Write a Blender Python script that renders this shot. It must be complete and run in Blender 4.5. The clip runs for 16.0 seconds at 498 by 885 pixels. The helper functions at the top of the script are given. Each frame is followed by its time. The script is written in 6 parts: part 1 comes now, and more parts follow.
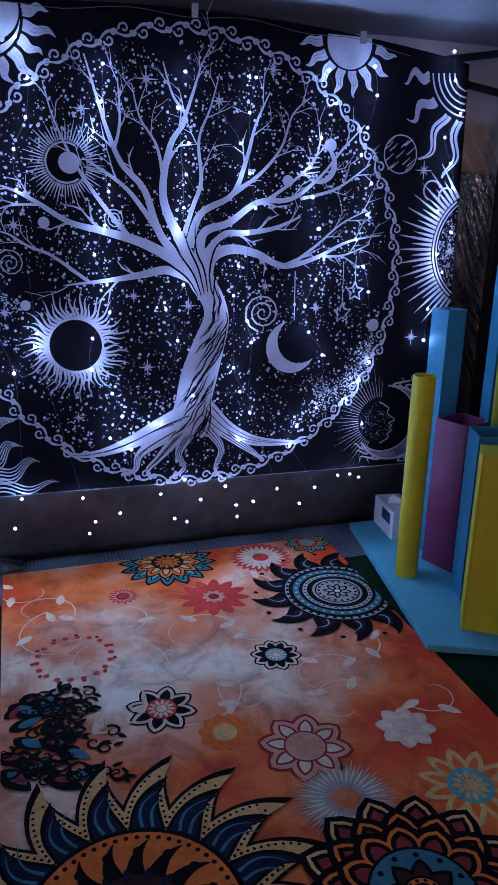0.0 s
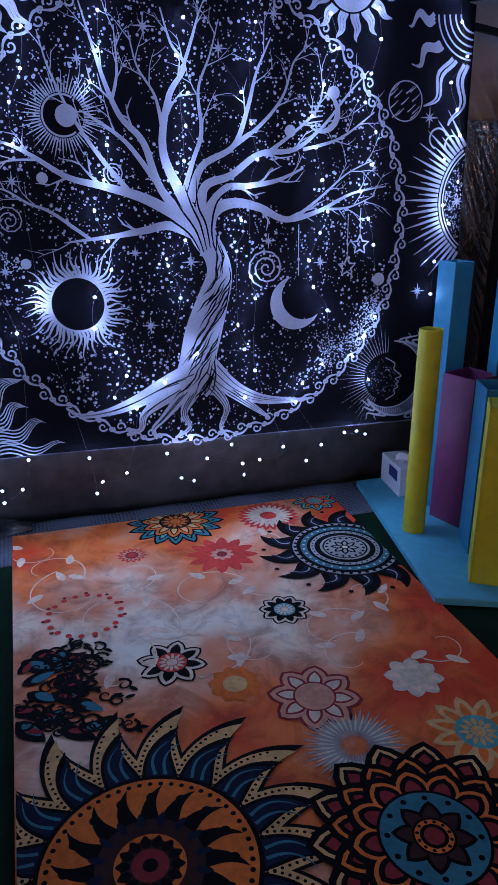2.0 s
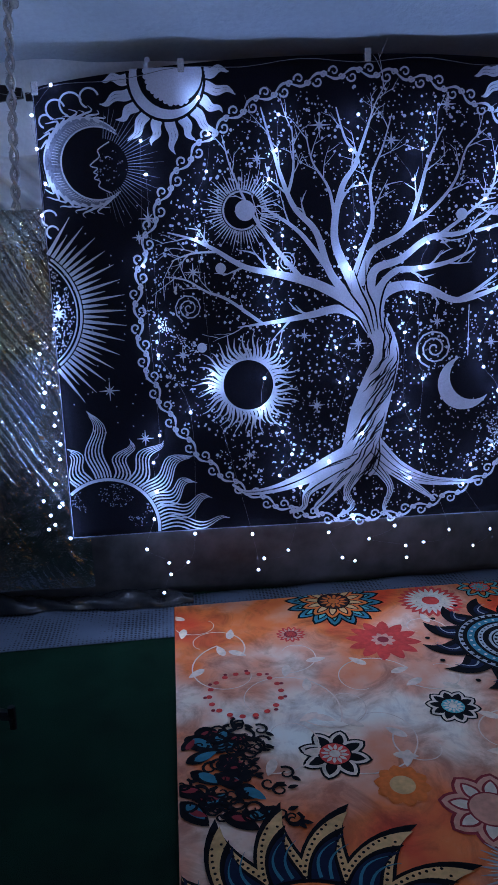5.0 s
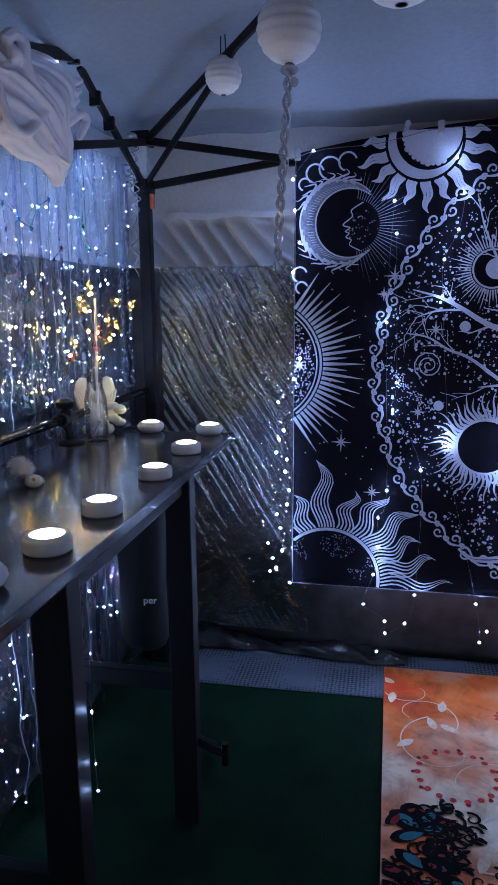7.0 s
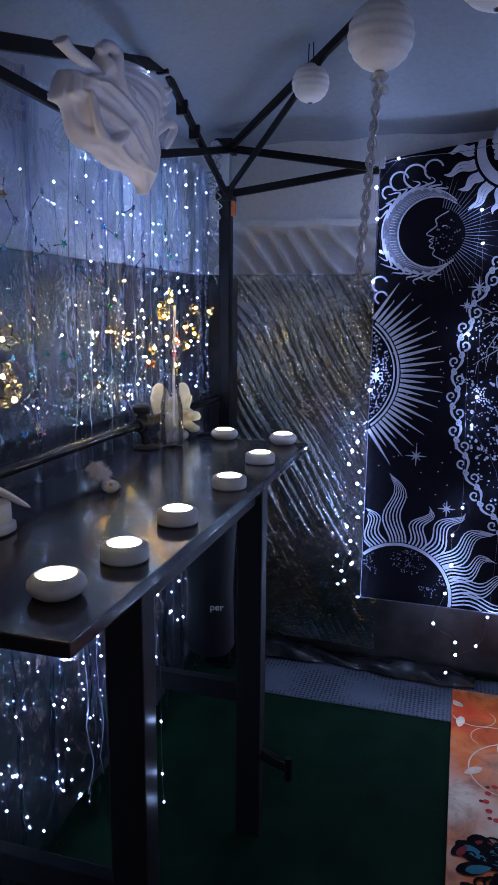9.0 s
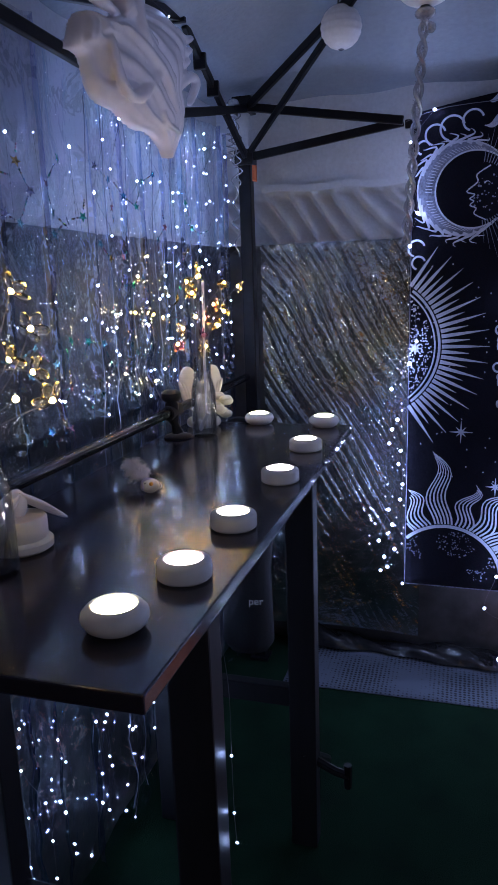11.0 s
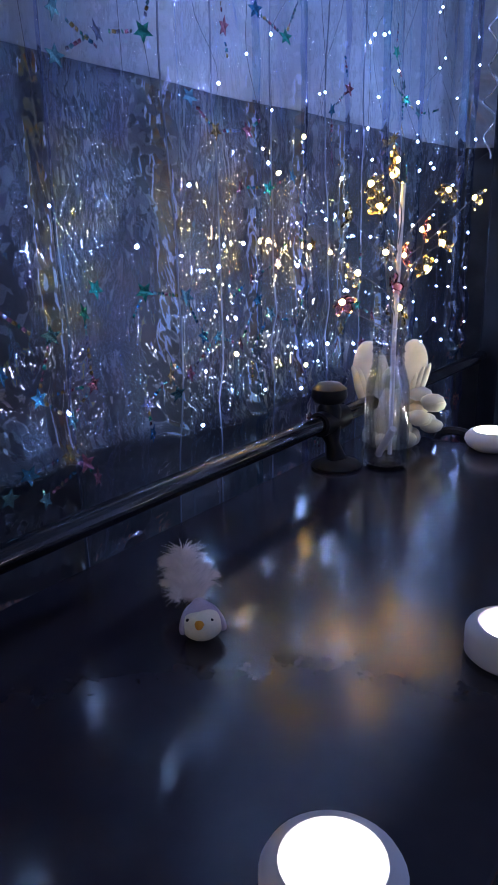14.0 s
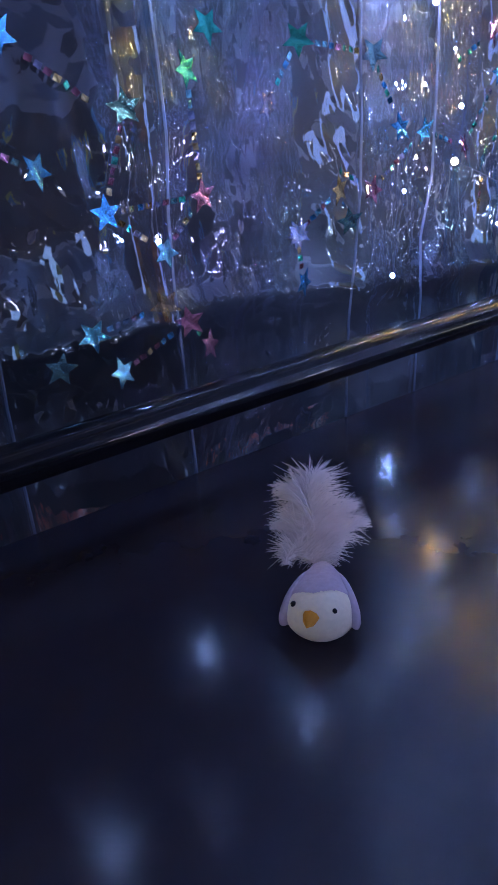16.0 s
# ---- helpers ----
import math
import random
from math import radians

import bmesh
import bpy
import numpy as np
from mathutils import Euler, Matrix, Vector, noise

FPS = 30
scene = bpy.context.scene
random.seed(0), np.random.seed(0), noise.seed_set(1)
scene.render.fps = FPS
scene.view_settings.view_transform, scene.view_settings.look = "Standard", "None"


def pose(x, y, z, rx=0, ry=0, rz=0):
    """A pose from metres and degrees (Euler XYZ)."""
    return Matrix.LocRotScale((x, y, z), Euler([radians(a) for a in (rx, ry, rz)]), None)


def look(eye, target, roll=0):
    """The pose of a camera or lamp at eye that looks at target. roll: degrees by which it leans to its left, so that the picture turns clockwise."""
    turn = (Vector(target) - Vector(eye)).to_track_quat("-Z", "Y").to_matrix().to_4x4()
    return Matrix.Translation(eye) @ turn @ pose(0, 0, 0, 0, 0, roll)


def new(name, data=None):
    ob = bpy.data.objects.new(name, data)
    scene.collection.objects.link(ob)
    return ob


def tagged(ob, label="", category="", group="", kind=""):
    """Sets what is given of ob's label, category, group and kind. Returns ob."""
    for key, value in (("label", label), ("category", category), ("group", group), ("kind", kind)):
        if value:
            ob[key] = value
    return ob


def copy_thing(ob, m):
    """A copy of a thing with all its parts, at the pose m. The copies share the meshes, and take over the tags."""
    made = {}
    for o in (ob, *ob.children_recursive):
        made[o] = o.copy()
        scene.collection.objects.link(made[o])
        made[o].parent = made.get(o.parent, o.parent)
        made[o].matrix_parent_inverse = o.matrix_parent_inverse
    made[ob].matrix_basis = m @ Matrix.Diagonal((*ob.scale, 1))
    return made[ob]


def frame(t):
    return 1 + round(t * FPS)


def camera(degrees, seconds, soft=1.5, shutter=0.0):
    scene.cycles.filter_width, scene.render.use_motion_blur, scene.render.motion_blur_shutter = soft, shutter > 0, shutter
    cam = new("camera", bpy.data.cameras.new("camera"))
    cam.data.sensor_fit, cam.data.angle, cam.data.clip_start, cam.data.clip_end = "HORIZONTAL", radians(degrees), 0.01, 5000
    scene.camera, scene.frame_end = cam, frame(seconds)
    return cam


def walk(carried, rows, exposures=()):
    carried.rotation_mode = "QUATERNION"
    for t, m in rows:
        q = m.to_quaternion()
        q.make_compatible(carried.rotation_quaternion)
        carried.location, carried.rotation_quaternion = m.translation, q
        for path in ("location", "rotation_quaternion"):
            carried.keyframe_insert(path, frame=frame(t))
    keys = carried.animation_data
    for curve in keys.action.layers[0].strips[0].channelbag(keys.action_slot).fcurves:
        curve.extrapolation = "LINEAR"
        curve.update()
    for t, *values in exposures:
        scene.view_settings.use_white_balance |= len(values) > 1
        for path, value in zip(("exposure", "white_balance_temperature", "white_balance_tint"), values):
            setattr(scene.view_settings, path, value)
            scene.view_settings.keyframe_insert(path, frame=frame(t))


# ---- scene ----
cam = camera(38.6, 16.0)
PATH = [
    (0, (0.128, -2.636, 1.35), (0.723, -0.825, 0.746), 1.2),
    (0.5, (0.131, -2.642, 1.319), (0.623, -0.813, 0.675), 1.0),
    (1, (0.131, -2.638, 1.325), (0.637, -0.825, 0.648), 0.7),
    (1.5, (0.134, -2.638, 1.325), (0.674, -0.845, 0.624), 0.2),
    (2, (0.132, -2.638, 1.316), (0.7, -0.85, 0.623), 0.1),
    (2.5, (0.114, -2.634, 1.322), (0.689, -0.836, 0.66), 0.1),
    (3, (0.098, -2.632, 1.337), (0.639, -0.81, 0.715), -0.1),
    (5.5, (0.044, -2.608, 1.363), (0.089, -0.665, 0.892), -2.2),
    (6, (0.03, -2.61, 1.375), (-0.108, -0.661, 0.944), -2.1),
    (6.5, (0.015, -2.609, 1.389), (-0.287, -0.673, 0.987), -1.5),
    (7, (-0.01, -2.608, 1.396), (-0.392, -0.682, 1.018), -0.6),
    (7.5, (-0.031, -2.61, 1.406), (-0.48, -0.694, 1.048), 0.1),
    (8, (-0.043, -2.61, 1.41), (-0.544, -0.706, 1.059), 0.4),
    (8.5, (-0.041, -2.604, 1.409), (-0.573, -0.71, 1.054), 0.5),
    (9, (-0.037, -2.593, 1.409), (-0.599, -0.709, 1.043), 0.5),
    (9.5, (-0.045, -2.579, 1.414), (-0.639, -0.709, 1.025), 0.2),
    (12, (-0.274, -2.331, 1.399), (-0.853, -0.47, 0.948), -3.7),
    (12.5, (-0.298, -2.21, 1.384), (-0.961, -0.378, 0.933), -3.8),
    (13, (-0.259, -1.964, 1.368), (-1.063, -0.188, 0.921), -3.4),
    (13.5, (-0.284, -1.777, 1.375), (-1.278, -0.109, 0.896), -2.7),
    (14, (-0.385, -1.668, 1.354), (-1.526, -0.122, 0.801), -1.3),
    (14.5, (-0.447, -1.543, 1.329), (-1.75, -0.182, 0.66), -2.2),
    (15, (-0.496, -1.47, 1.285), (-1.897, -0.264, 0.52), -1.9),
    (15.5, (-0.517, -1.442, 1.265), (-1.974, -0.357, 0.43), -3.1),
    (16, (-0.527, -1.435, 1.269), (-2.023, -0.437, 0.392), -3.9),
]
EXPOSURES = [(0, 0.33, 6500, 0), (2.5, 0.38, 6500, -2), (5.5, 0.3, 6350, -10), (6.5, 0.4, 6500, -6), (8.5, 0.25, 7000, -4), (12.5, 0.3, 7000, 5), (13.5, 0.08, 6200, 5), (14.0, 0.3, 6050, 5), (14.5, -0.1, 5850, 4), (15.1, 0.8, 5150, 9), (16, 0.87, 5700, 12)]
walk(cam, [(t, look(eye, target, roll)) for t, eye, target, roll in PATH], EXPOSURES)

# ---- world and large light ----
world = bpy.data.worlds.new("world")
scene.world = world
world.use_nodes = True
wn = world.node_tree.nodes
sky = wn.new("ShaderNodeTexSky")
sky.sky_type, sky.sun_disc = "NISHITA", False
sky.sun_elevation, sky.sun_rotation = radians(2), radians(200)
wn["Background"].inputs["Strength"].default_value = 0.05
world.node_tree.links.new(sky.outputs[0], wn["Background"].inputs["Color"])

LED_POWER = 390.0
# Added bluish fill lamp behind the camera; no opening or source is seen there.
fill_light = bpy.data.lights.new("added_fill", "AREA")
fill_light.shape, fill_light.size, fill_light.size_y, fill_light.energy, fill_light.color = "RECTANGLE", 1.0, 1.7, 5.3, (0.46, 0.57, 1.0)
fill_lamp = new("unseen_fill_lamp", fill_light)
fill_lamp.matrix_world = look((1.32, -3.12, 1.05), (1.0, -0.6, 0.1))

# ---- materials ----
def mat(name, color, rough=0.7, metal=0.0, spec=0.5):
    m = bpy.data.materials.new(name)
    m.use_nodes = True
    b = m.node_tree.nodes["Principled BSDF"]
    b.inputs["Base Color"].default_value = (*color, 1)
    b.inputs["Roughness"].default_value = rough
    b.inputs["Metallic"].default_value = metal
    b.inputs["Specular IOR Level"].default_value = spec
    return m, m.node_tree.nodes, m.node_tree.links, b


def grain(m, nodes, links, b, color, amount=0.25, scale=30.0, big=3.0, bump=0.1, dist=0.002, stretch=(1, 1, 1)):
    """Colour variation at two scales and a fine relief."""
    co = nodes.new("ShaderNodeTexCoord")
    mp = nodes.new("ShaderNodeMapping")
    mp.inputs["Scale"].default_value = stretch
    links.new(co.outputs["Object"], mp.inputs["Vector"])
    n1, n2 = nodes.new("ShaderNodeTexNoise"), nodes.new("ShaderNodeTexNoise")
    n1.inputs["Scale"].default_value, n1.inputs["Detail"].default_value = scale, 5
    n2.inputs["Scale"].default_value, n2.inputs["Detail"].default_value = big, 4
    for n in (n1, n2):
        links.new(mp.outputs[0], n.inputs["Vector"])
    add = nodes.new("ShaderNodeMath")
    links.new(n1.outputs["Fac"], add.inputs[0])
    links.new(n2.outputs["Fac"], add.inputs[1])
    ramp = nodes.new("ShaderNodeValToRGB")
    e = ramp.color_ramp.elements
    e[0].position, e[1].position = 0.35, 0.65
    e[0].color = (*[c * (1 - amount) for c in color], 1)
    e[1].color = (*[min(1, c * (1 + amount)) for c in color], 1)
    half = nodes.new("ShaderNodeMath")
    half.operation = "MULTIPLY"
    half.inputs[1].default_value = 0.5
    links.new(add.outputs[0], half.inputs[0])
    links.new(half.outputs[0], ramp.inputs[0])
    links.new(ramp.outputs[0], b.inputs["Base Color"])
    bp = nodes.new("ShaderNodeBump")
    bp.inputs["Strength"].default_value, bp.inputs["Distance"].default_value = bump, dist
    links.new(n1.outputs["Fac"], bp.inputs["Height"])
    links.new(bp.outputs[0], b.inputs["Normal"])
    return m


def plain(name, color, rough=0.7, metal=0.0, amount=0.2, scale=40.0, bump=0.15, dist=0.002, stretch=(1, 1, 1), big=3.0, spec=0.5):
    return grain(*mat(name, color, rough, metal, spec), color, amount, scale, big, bump, dist, stretch)


def glow(name, color, strength):
    m = bpy.data.materials.new(name)
    m.use_nodes = True
    n = m.node_tree.nodes
    n.remove(n["Principled BSDF"])
    e = n.new("ShaderNodeEmission")
    e.inputs[0].default_value, e.inputs[1].default_value = (*color, 1), strength
    m.node_tree.links.new(e.outputs[0], n["Material Output"].inputs[0])
    return m


def glass(name, tint=(1, 1, 1), rough=0.02):
    m, n, l, b = mat(name, tint, rough)
    b.inputs["Transmission Weight"].default_value = 1.0
    b.inputs["IOR"].default_value = 1.45
    return m


def film(name, clear, crinkle, stretch, tint=(0.9, 0.95, 1.0), iris=0.0, sharp=0.08):
    """Clear plastic film: long wrinkles, sharp crumples and patches of fine crinkle, mostly see-through."""
    m = bpy.data.materials.new(name)
    m.use_nodes = True
    n, l = m.node_tree.nodes, m.node_tree.links
    n.remove(n["Principled BSDF"])
    co, mp = n.new("ShaderNodeTexCoord"), n.new("ShaderNodeMapping")
    mp.inputs["Scale"].default_value = stretch
    l.new(co.outputs["Object"], mp.inputs["Vector"])
    long, facet, patch = n.new("ShaderNodeTexNoise"), n.new("ShaderNodeTexVoronoi"), n.new("ShaderNodeTexNoise")
    for k, sc, d in ((long, 6.5, 3), (patch, 5.5, 3)):
        k.inputs["Scale"].default_value, k.inputs["Detail"].default_value = sc, d
        l.new(mp.outputs[0], k.inputs["Vector"])
    long.inputs["Distortion"].default_value = 1.2
    facet.inputs["Scale"].default_value = 62
    l.new(mp.outputs[0], facet.inputs["Vector"])
    pm = n.new("ShaderNodeMapRange")
    pm.inputs["From Min"].default_value, pm.inputs["From Max"].default_value = 0.42, 0.62
    pm.inputs["To Min"].default_value, pm.inputs["To Max"].default_value = 0.03, 0.17
    l.new(patch.outputs["Fac"], pm.inputs["Value"])
    height = n.new("ShaderNodeMath")
    height.operation = "MULTIPLY_ADD"
    l.new(facet.outputs["Distance"], height.inputs[0])
    l.new(pm.outputs[0], height.inputs[1])
    l.new(long.outputs["Fac"], height.inputs[2])
    bp = n.new("ShaderNodeBump")
    bp.inputs["Strength"].default_value, bp.inputs["Distance"].default_value = crinkle, 0.02
    l.new(height.outputs[0], bp.inputs["Height"])
    gl, tr, sh = n.new("ShaderNodeBsdfGlossy"), n.new("ShaderNodeBsdfTransparent"), n.new("ShaderNodeMixShader")
    gl.inputs["Roughness"].default_value = sharp
    tr.inputs[0].default_value = (0.93, 0.95, 0.98, 1)
    l.new(bp.outputs[0], gl.inputs["Normal"])
    if iris:
        hue = n.new("ShaderNodeHueSaturation")
        hue.inputs["Color"].default_value, hue.inputs["Saturation"].default_value = (0.62, 0.78, 1.0, 1), iris
        hr = n.new("ShaderNodeMapRange")
        hr.inputs["From Min"].default_value, hr.inputs["From Max"].default_value = 0.3, 0.7
        hr.inputs["To Min"].default_value, hr.inputs["To Max"].default_value = 0.42, 0.60
        l.new(long.outputs["Fac"], hr.inputs["Value"])
        l.new(hr.outputs[0], hue.inputs["Hue"])
        l.new(hue.outputs[0], gl.inputs["Color"])
    else:
        gl.inputs["Color"].default_value = (*tint, 1)
    lw, rm = n.new("ShaderNodeLayerWeight"), n.new("ShaderNodeMapRange")
    lw.inputs["Blend"].default_value = 0.35
    l.new(bp.outputs[0], lw.inputs["Normal"])
    rm.inputs["To Min"].default_value, rm.inputs["To Max"].default_value = 1 - clear, min(1.0, 1.6 - clear)
    l.new(lw.outputs["Fresnel"], rm.inputs["Value"])
    l.new(rm.outputs[0], sh.inputs[0])
    l.new(tr.outputs[0], sh.inputs[1])
    l.new(gl.outputs[0], sh.inputs[2])
    l.new(sh.outputs[0], n["Material Output"].inputs[0])
    return m


BLACK_CLOTH = plain("black_cloth", (0.005, 0.005, 0.009), 0.95, amount=0.3, scale=260, bump=0.25, dist=0.001, spec=0.08)
PRINT = plain("white_print", (0.41, 0.43, 0.54), 0.85, amount=0.16, scale=220, bump=0.2, dist=0.0008, big=9, spec=0.2)
PRINT_DIM = plain("grey_print", (0.14, 0.15, 0.21), 0.85, amount=0.5, scale=160, bump=0.2, dist=0.0008, big=12, spec=0.2)
GREY_FABRIC = plain("grey_canopy_fabric", (0.50, 0.51, 0.54), 0.75, amount=0.10, scale=90, bump=0.25, dist=0.004, big=1.5)
CANOPY = plain("canopy_lining", (0.24, 0.27, 0.32), 0.5, amount=0.10, scale=60, bump=0.3, dist=0.006, big=1.2)
DARK_WALL = plain("dark_wall_sheet", (0.044, 0.041, 0.042), 0.42, amount=0.6, scale=14, bump=0.4, dist=0.01, big=2.5)
LEG_BLACK = plain("matt_black_timber", (0.010, 0.010, 0.012), 0.55, amount=0.3, scale=30, bump=0.2, stretch=(1, 1, 0.15), spec=0.2)
POLE = plain("black_steel_tube", (0.005, 0.005, 0.007), 0.38, amount=0.3, scale=60, bump=0.1, spec=0.2)
GREEN_CARPET = plain("dark_green_carpet", (0.006, 0.021, 0.010), 0.95, amount=0.5, scale=420, bump=0.9, dist=0.004, big=6, spec=0.1)
TABLE_BLACK = plain("black_painted_board", (0.022, 0.020, 0.029), 0.17, spec=0.42, amount=0.08, scale=60, bump=0.03, dist=0.001, big=5)
CERAMIC = plain("white_plaster", (0.72, 0.68, 0.72), 0.5, amount=0.06, scale=50, bump=0.08, dist=0.001)
CUP = plain("white_lamp_cup", (0.70, 0.68, 0.70), 0.45, amount=0.06, scale=60, bump=0.08, dist=0.001)
PAPER = plain("white_paper", (0.82, 0.80, 0.82), 0.9, amount=0.07, scale=120, bump=0.2, dist=0.001)
BLUE_BOARD = plain("blue_paint", (0.03, 0.22, 0.36), 0.6, amount=0.16, scale=30, bump=0.12)
BLUE_BASE = plain("pale_blue_paint", (0.10, 0.40, 0.52), 0.5, amount=0.12, scale=25, bump=0.1)
YELLOW_CARD = plain("yellow_paint", (0.50, 0.47, 0.02), 0.6, amount=0.16, scale=20, bump=0.18, dist=0.003)
GREEN_TUBE = plain("lime_tube", (0.34, 0.46, 0.05), 0.3, amount=0.15, scale=20)
PURPLE_CARD = plain("purple_paint", (0.16, 0.02, 0.09), 0.55, amount=0.18, scale=25, bump=0.1)
WIRE = plain("silver_wire", (0.12, 0.12, 0.15), 0.45, 0.6, amount=0.1)
TINSEL = plain("silver_tinsel", (0.62, 0.63, 0.68), 0.25, 0.7, amount=0.3, scale=200)
BLACK_PLASTIC = plain("black_plastic", (0.006, 0.006, 0.008), 0.4, amount=0.3, scale=50, spec=0.25)
DARK_BAG = plain("dark_bag_fabric", (0.010, 0.010, 0.013), 0.8, amount=0.3, scale=120, bump=0.3)
LED = glow("cool_led", (0.37, 0.48, 1.0), LED_POWER)
LED_SMALL = glow("small_cool_led", (0.34, 0.48, 1.0), 360.0)
WARM = glow("warm_led", (1.0, 0.55, 0.12), 110.0)
CANDLE_W = glow("candle_white", (1.0, 0.88, 0.82), 25.0)
CANDLE_P = glow("candle_pink", (1.0, 0.72, 0.88), 25.0)
CANDLE_Y = glow("candle_yellow", (1.0, 0.93, 0.64), 25.0)
PETAL_GLASS = glass("amber_petal", (1.0, 0.80, 0.45), 0.12)
PETAL_PINK = glass("pink_petal", (1.0, 0.45, 0.55), 0.12)
PETAL_CLEAR = glass("clear_petal", (0.98, 0.93, 0.86), 0.15)
IVORY = plain("ivory_plaster", (0.74, 0.68, 0.54), 0.55, amount=0.10, scale=70, bump=0.2, dist=0.001)
SHEEN = plain("dark_shiny_plastic", (0.02, 0.02, 0.022), 0.18, amount=0.4, scale=18, bump=0.5, dist=0.008)
GLASS = film("clear_thin_glass", 0.955, 0.01, (1, 1, 1), tint=(1, 1, 1), sharp=0.03)
FILM_LEFT = film("iridescent_film", 0.80, 0.8, (1, 1.6, 0.8), iris=0.8, sharp=0.045)
FILM_BACK = film("clear_wrinkled_film", 0.66, 0.55, (1.6, 1.6, 1.6), tint=(0.82, 0.92, 1.0), sharp=0.11)

# ---- mesh helpers ----
class Shape:
    """Collects vertices and faces of one mesh."""

    def __init__(self, place=None):
        self.v, self.f, self.place, self.layer = [], [], place or (lambda a, b, o: (a, b, o)), 0

    def add(self, verts, faces):
        k = len(self.v)
        self.v += [tuple(p) for p in verts]
        self.f += [tuple(i + k for i in f) for f in faces]
        return self

    # flat figures on a sheet
    def up(self):
        self.layer = (self.layer + 1) % 30
        return 0.0036 + self.layer * 0.00006

    def poly(self, pts, o=None):
        o = self.up() if o is None else o
        self.add([self.place(a, b, o) for a, b in pts], [tuple(range(len(pts)))])

    def ribbon(self, pts, widths, o=None):
        o = self.up() if o is None else o
        vs = []
        for i, (a, b) in enumerate(pts):
            p, q = pts[max(0, i - 1)], pts[min(len(pts) - 1, i + 1)]
            dx, dy = q[0] - p[0], q[1] - p[1]
            s = math.hypot(dx, dy) or 1
            w = widths[i] / 2
            vs += [self.place(a - dy / s * w, b + dx / s * w, o), self.place(a + dy / s * w, b - dx / s * w, o)]
        self.add(vs, [(2 * i, 2 * i + 1, 2 * i + 3, 2 * i + 2) for i in range(len(pts) - 1)])

    def stroke(self, pts, w0, w1=None, o=None):
        w1 = w0 if w1 is None else w1
        n = len(pts) - 1
        self.ribbon(pts, [w0 + (w1 - w0) * i / n for i in range(n + 1)], o)

    def disc(self, a, b, r, n=20, o=None, ry=None):
        ry = r if ry is None else ry
        self.poly([(a + r * math.cos(6.2832 * i / n), b + ry * math.sin(6.2832 * i / n)) for i in range(n)], o)

    def ring(self, a, b, r, w, n=40, o=None, t0=0.0, t1=6.2832):
        self.stroke([(a + r * math.cos(t0 + (t1 - t0) * i / n), b + r * math.sin(t0 + (t1 - t0) * i / n)) for i in range(n + 1)], w, w, o)

    def star(self, a, b, r, n=5, inner=0.42, turn=1.5708, o=None):
        self.poly([(a + (r if i % 2 == 0 else r * inner) * math.cos(turn + 3.14159 * i / n),
                    b + (r if i % 2 == 0 else r * inner) * math.sin(turn + 3.14159 * i / n)) for i in range(2 * n)], o)

    def petal(self, a, b, ang, r0, r1, w, n=8, o=None, tip=1.0):
        """A pointed leaf from radius r0 to r1 about (a, b)."""
        left, right = [], []
        for i in range(n + 1):
            s = i / n
            ww = w / 2 * math.sin(3.14159 * min(1, s ** 0.8 * 0.97 + 0.03)) ** (0.75 * tip)
            r = r0 + (r1 - r0) * s
            c, d = math.cos(ang), math.sin(ang)
            left.append((a + r * c - ww * d, b + r * d + ww * c))
            right.append((a + r * c + ww * d, b + r * d - ww * c))
        self.poly(left + right[::-1], o)

    # solids
    def box(self, c, s, m=None):
        vs = [Vector((c[0] + s[0] / 2 * x, c[1] + s[1] / 2 * y, c[2] + s[2] / 2 * z)) for x in (-1, 1) for y in (-1, 1) for z in (-1, 1)]
        return self.add([m @ v for v in vs] if m else vs, [(0, 1, 3, 2), (4, 6, 7, 5), (0, 4, 5, 1), (2, 3, 7, 6), (0, 2, 6, 4), (1, 5, 7, 3)])

    def tube(self, pts, r, n=8, cap=True):
        """A round rod along points; r is one radius or one for each point."""
        rs = r if isinstance(r, (list, tuple)) else [r] * len(pts)
        pts = [Vector(p) for p in pts]
        vs, ref = [], None
        for i, p in enumerate(pts):
            d = (pts[min(len(pts) - 1, i + 1)] - pts[max(0, i - 1)]).normalized()
            ref = ref if ref is not None and abs(ref.dot(d)) < 0.95 else (Vector((0, 0, 1)) if abs(d.z) < 0.8 else Vector((1, 0, 0)))
            u = (ref - d * ref.dot(d)).normalized()
            ref = u
            w = d.cross(u)
            vs += [p + (u * math.cos(6.28319 * k / n) + w * math.sin(6.28319 * k / n)) * rs[i] for k in range(n)]
        fs = [(i * n + k, i * n + (k + 1) % n, (i + 1) * n + (k + 1) % n, (i + 1) * n + k) for i in range(len(pts) - 1) for k in range(n)]
        if cap:
            fs += [tuple(range(n))[::-1], tuple((len(pts) - 1) * n + k for k in range(n))]
        return self.add(vs, fs)

    def lathe(self, c, prof, n=28, m=None):
        vs = [Vector((c[0] + r * math.cos(6.28319 * k / n), c[1] + r * math.sin(6.28319 * k / n), c[2] + z)) for r, z in prof for k in range(n)]
        fs = [(i * n + k, i * n + (k + 1) % n, (i + 1) * n + (k + 1) % n, (i + 1) * n + k) for i in range(len(prof) - 1) for k in range(n)]
        if prof[0][0] > 1e-5:
            fs.append(tuple(range(n))[::-1])
        if prof[-1][0] > 1e-5:
            fs.append(tuple((len(prof) - 1) * n + k for k in range(n)))
        return self.add([m @ v for v in vs] if m else vs, fs)

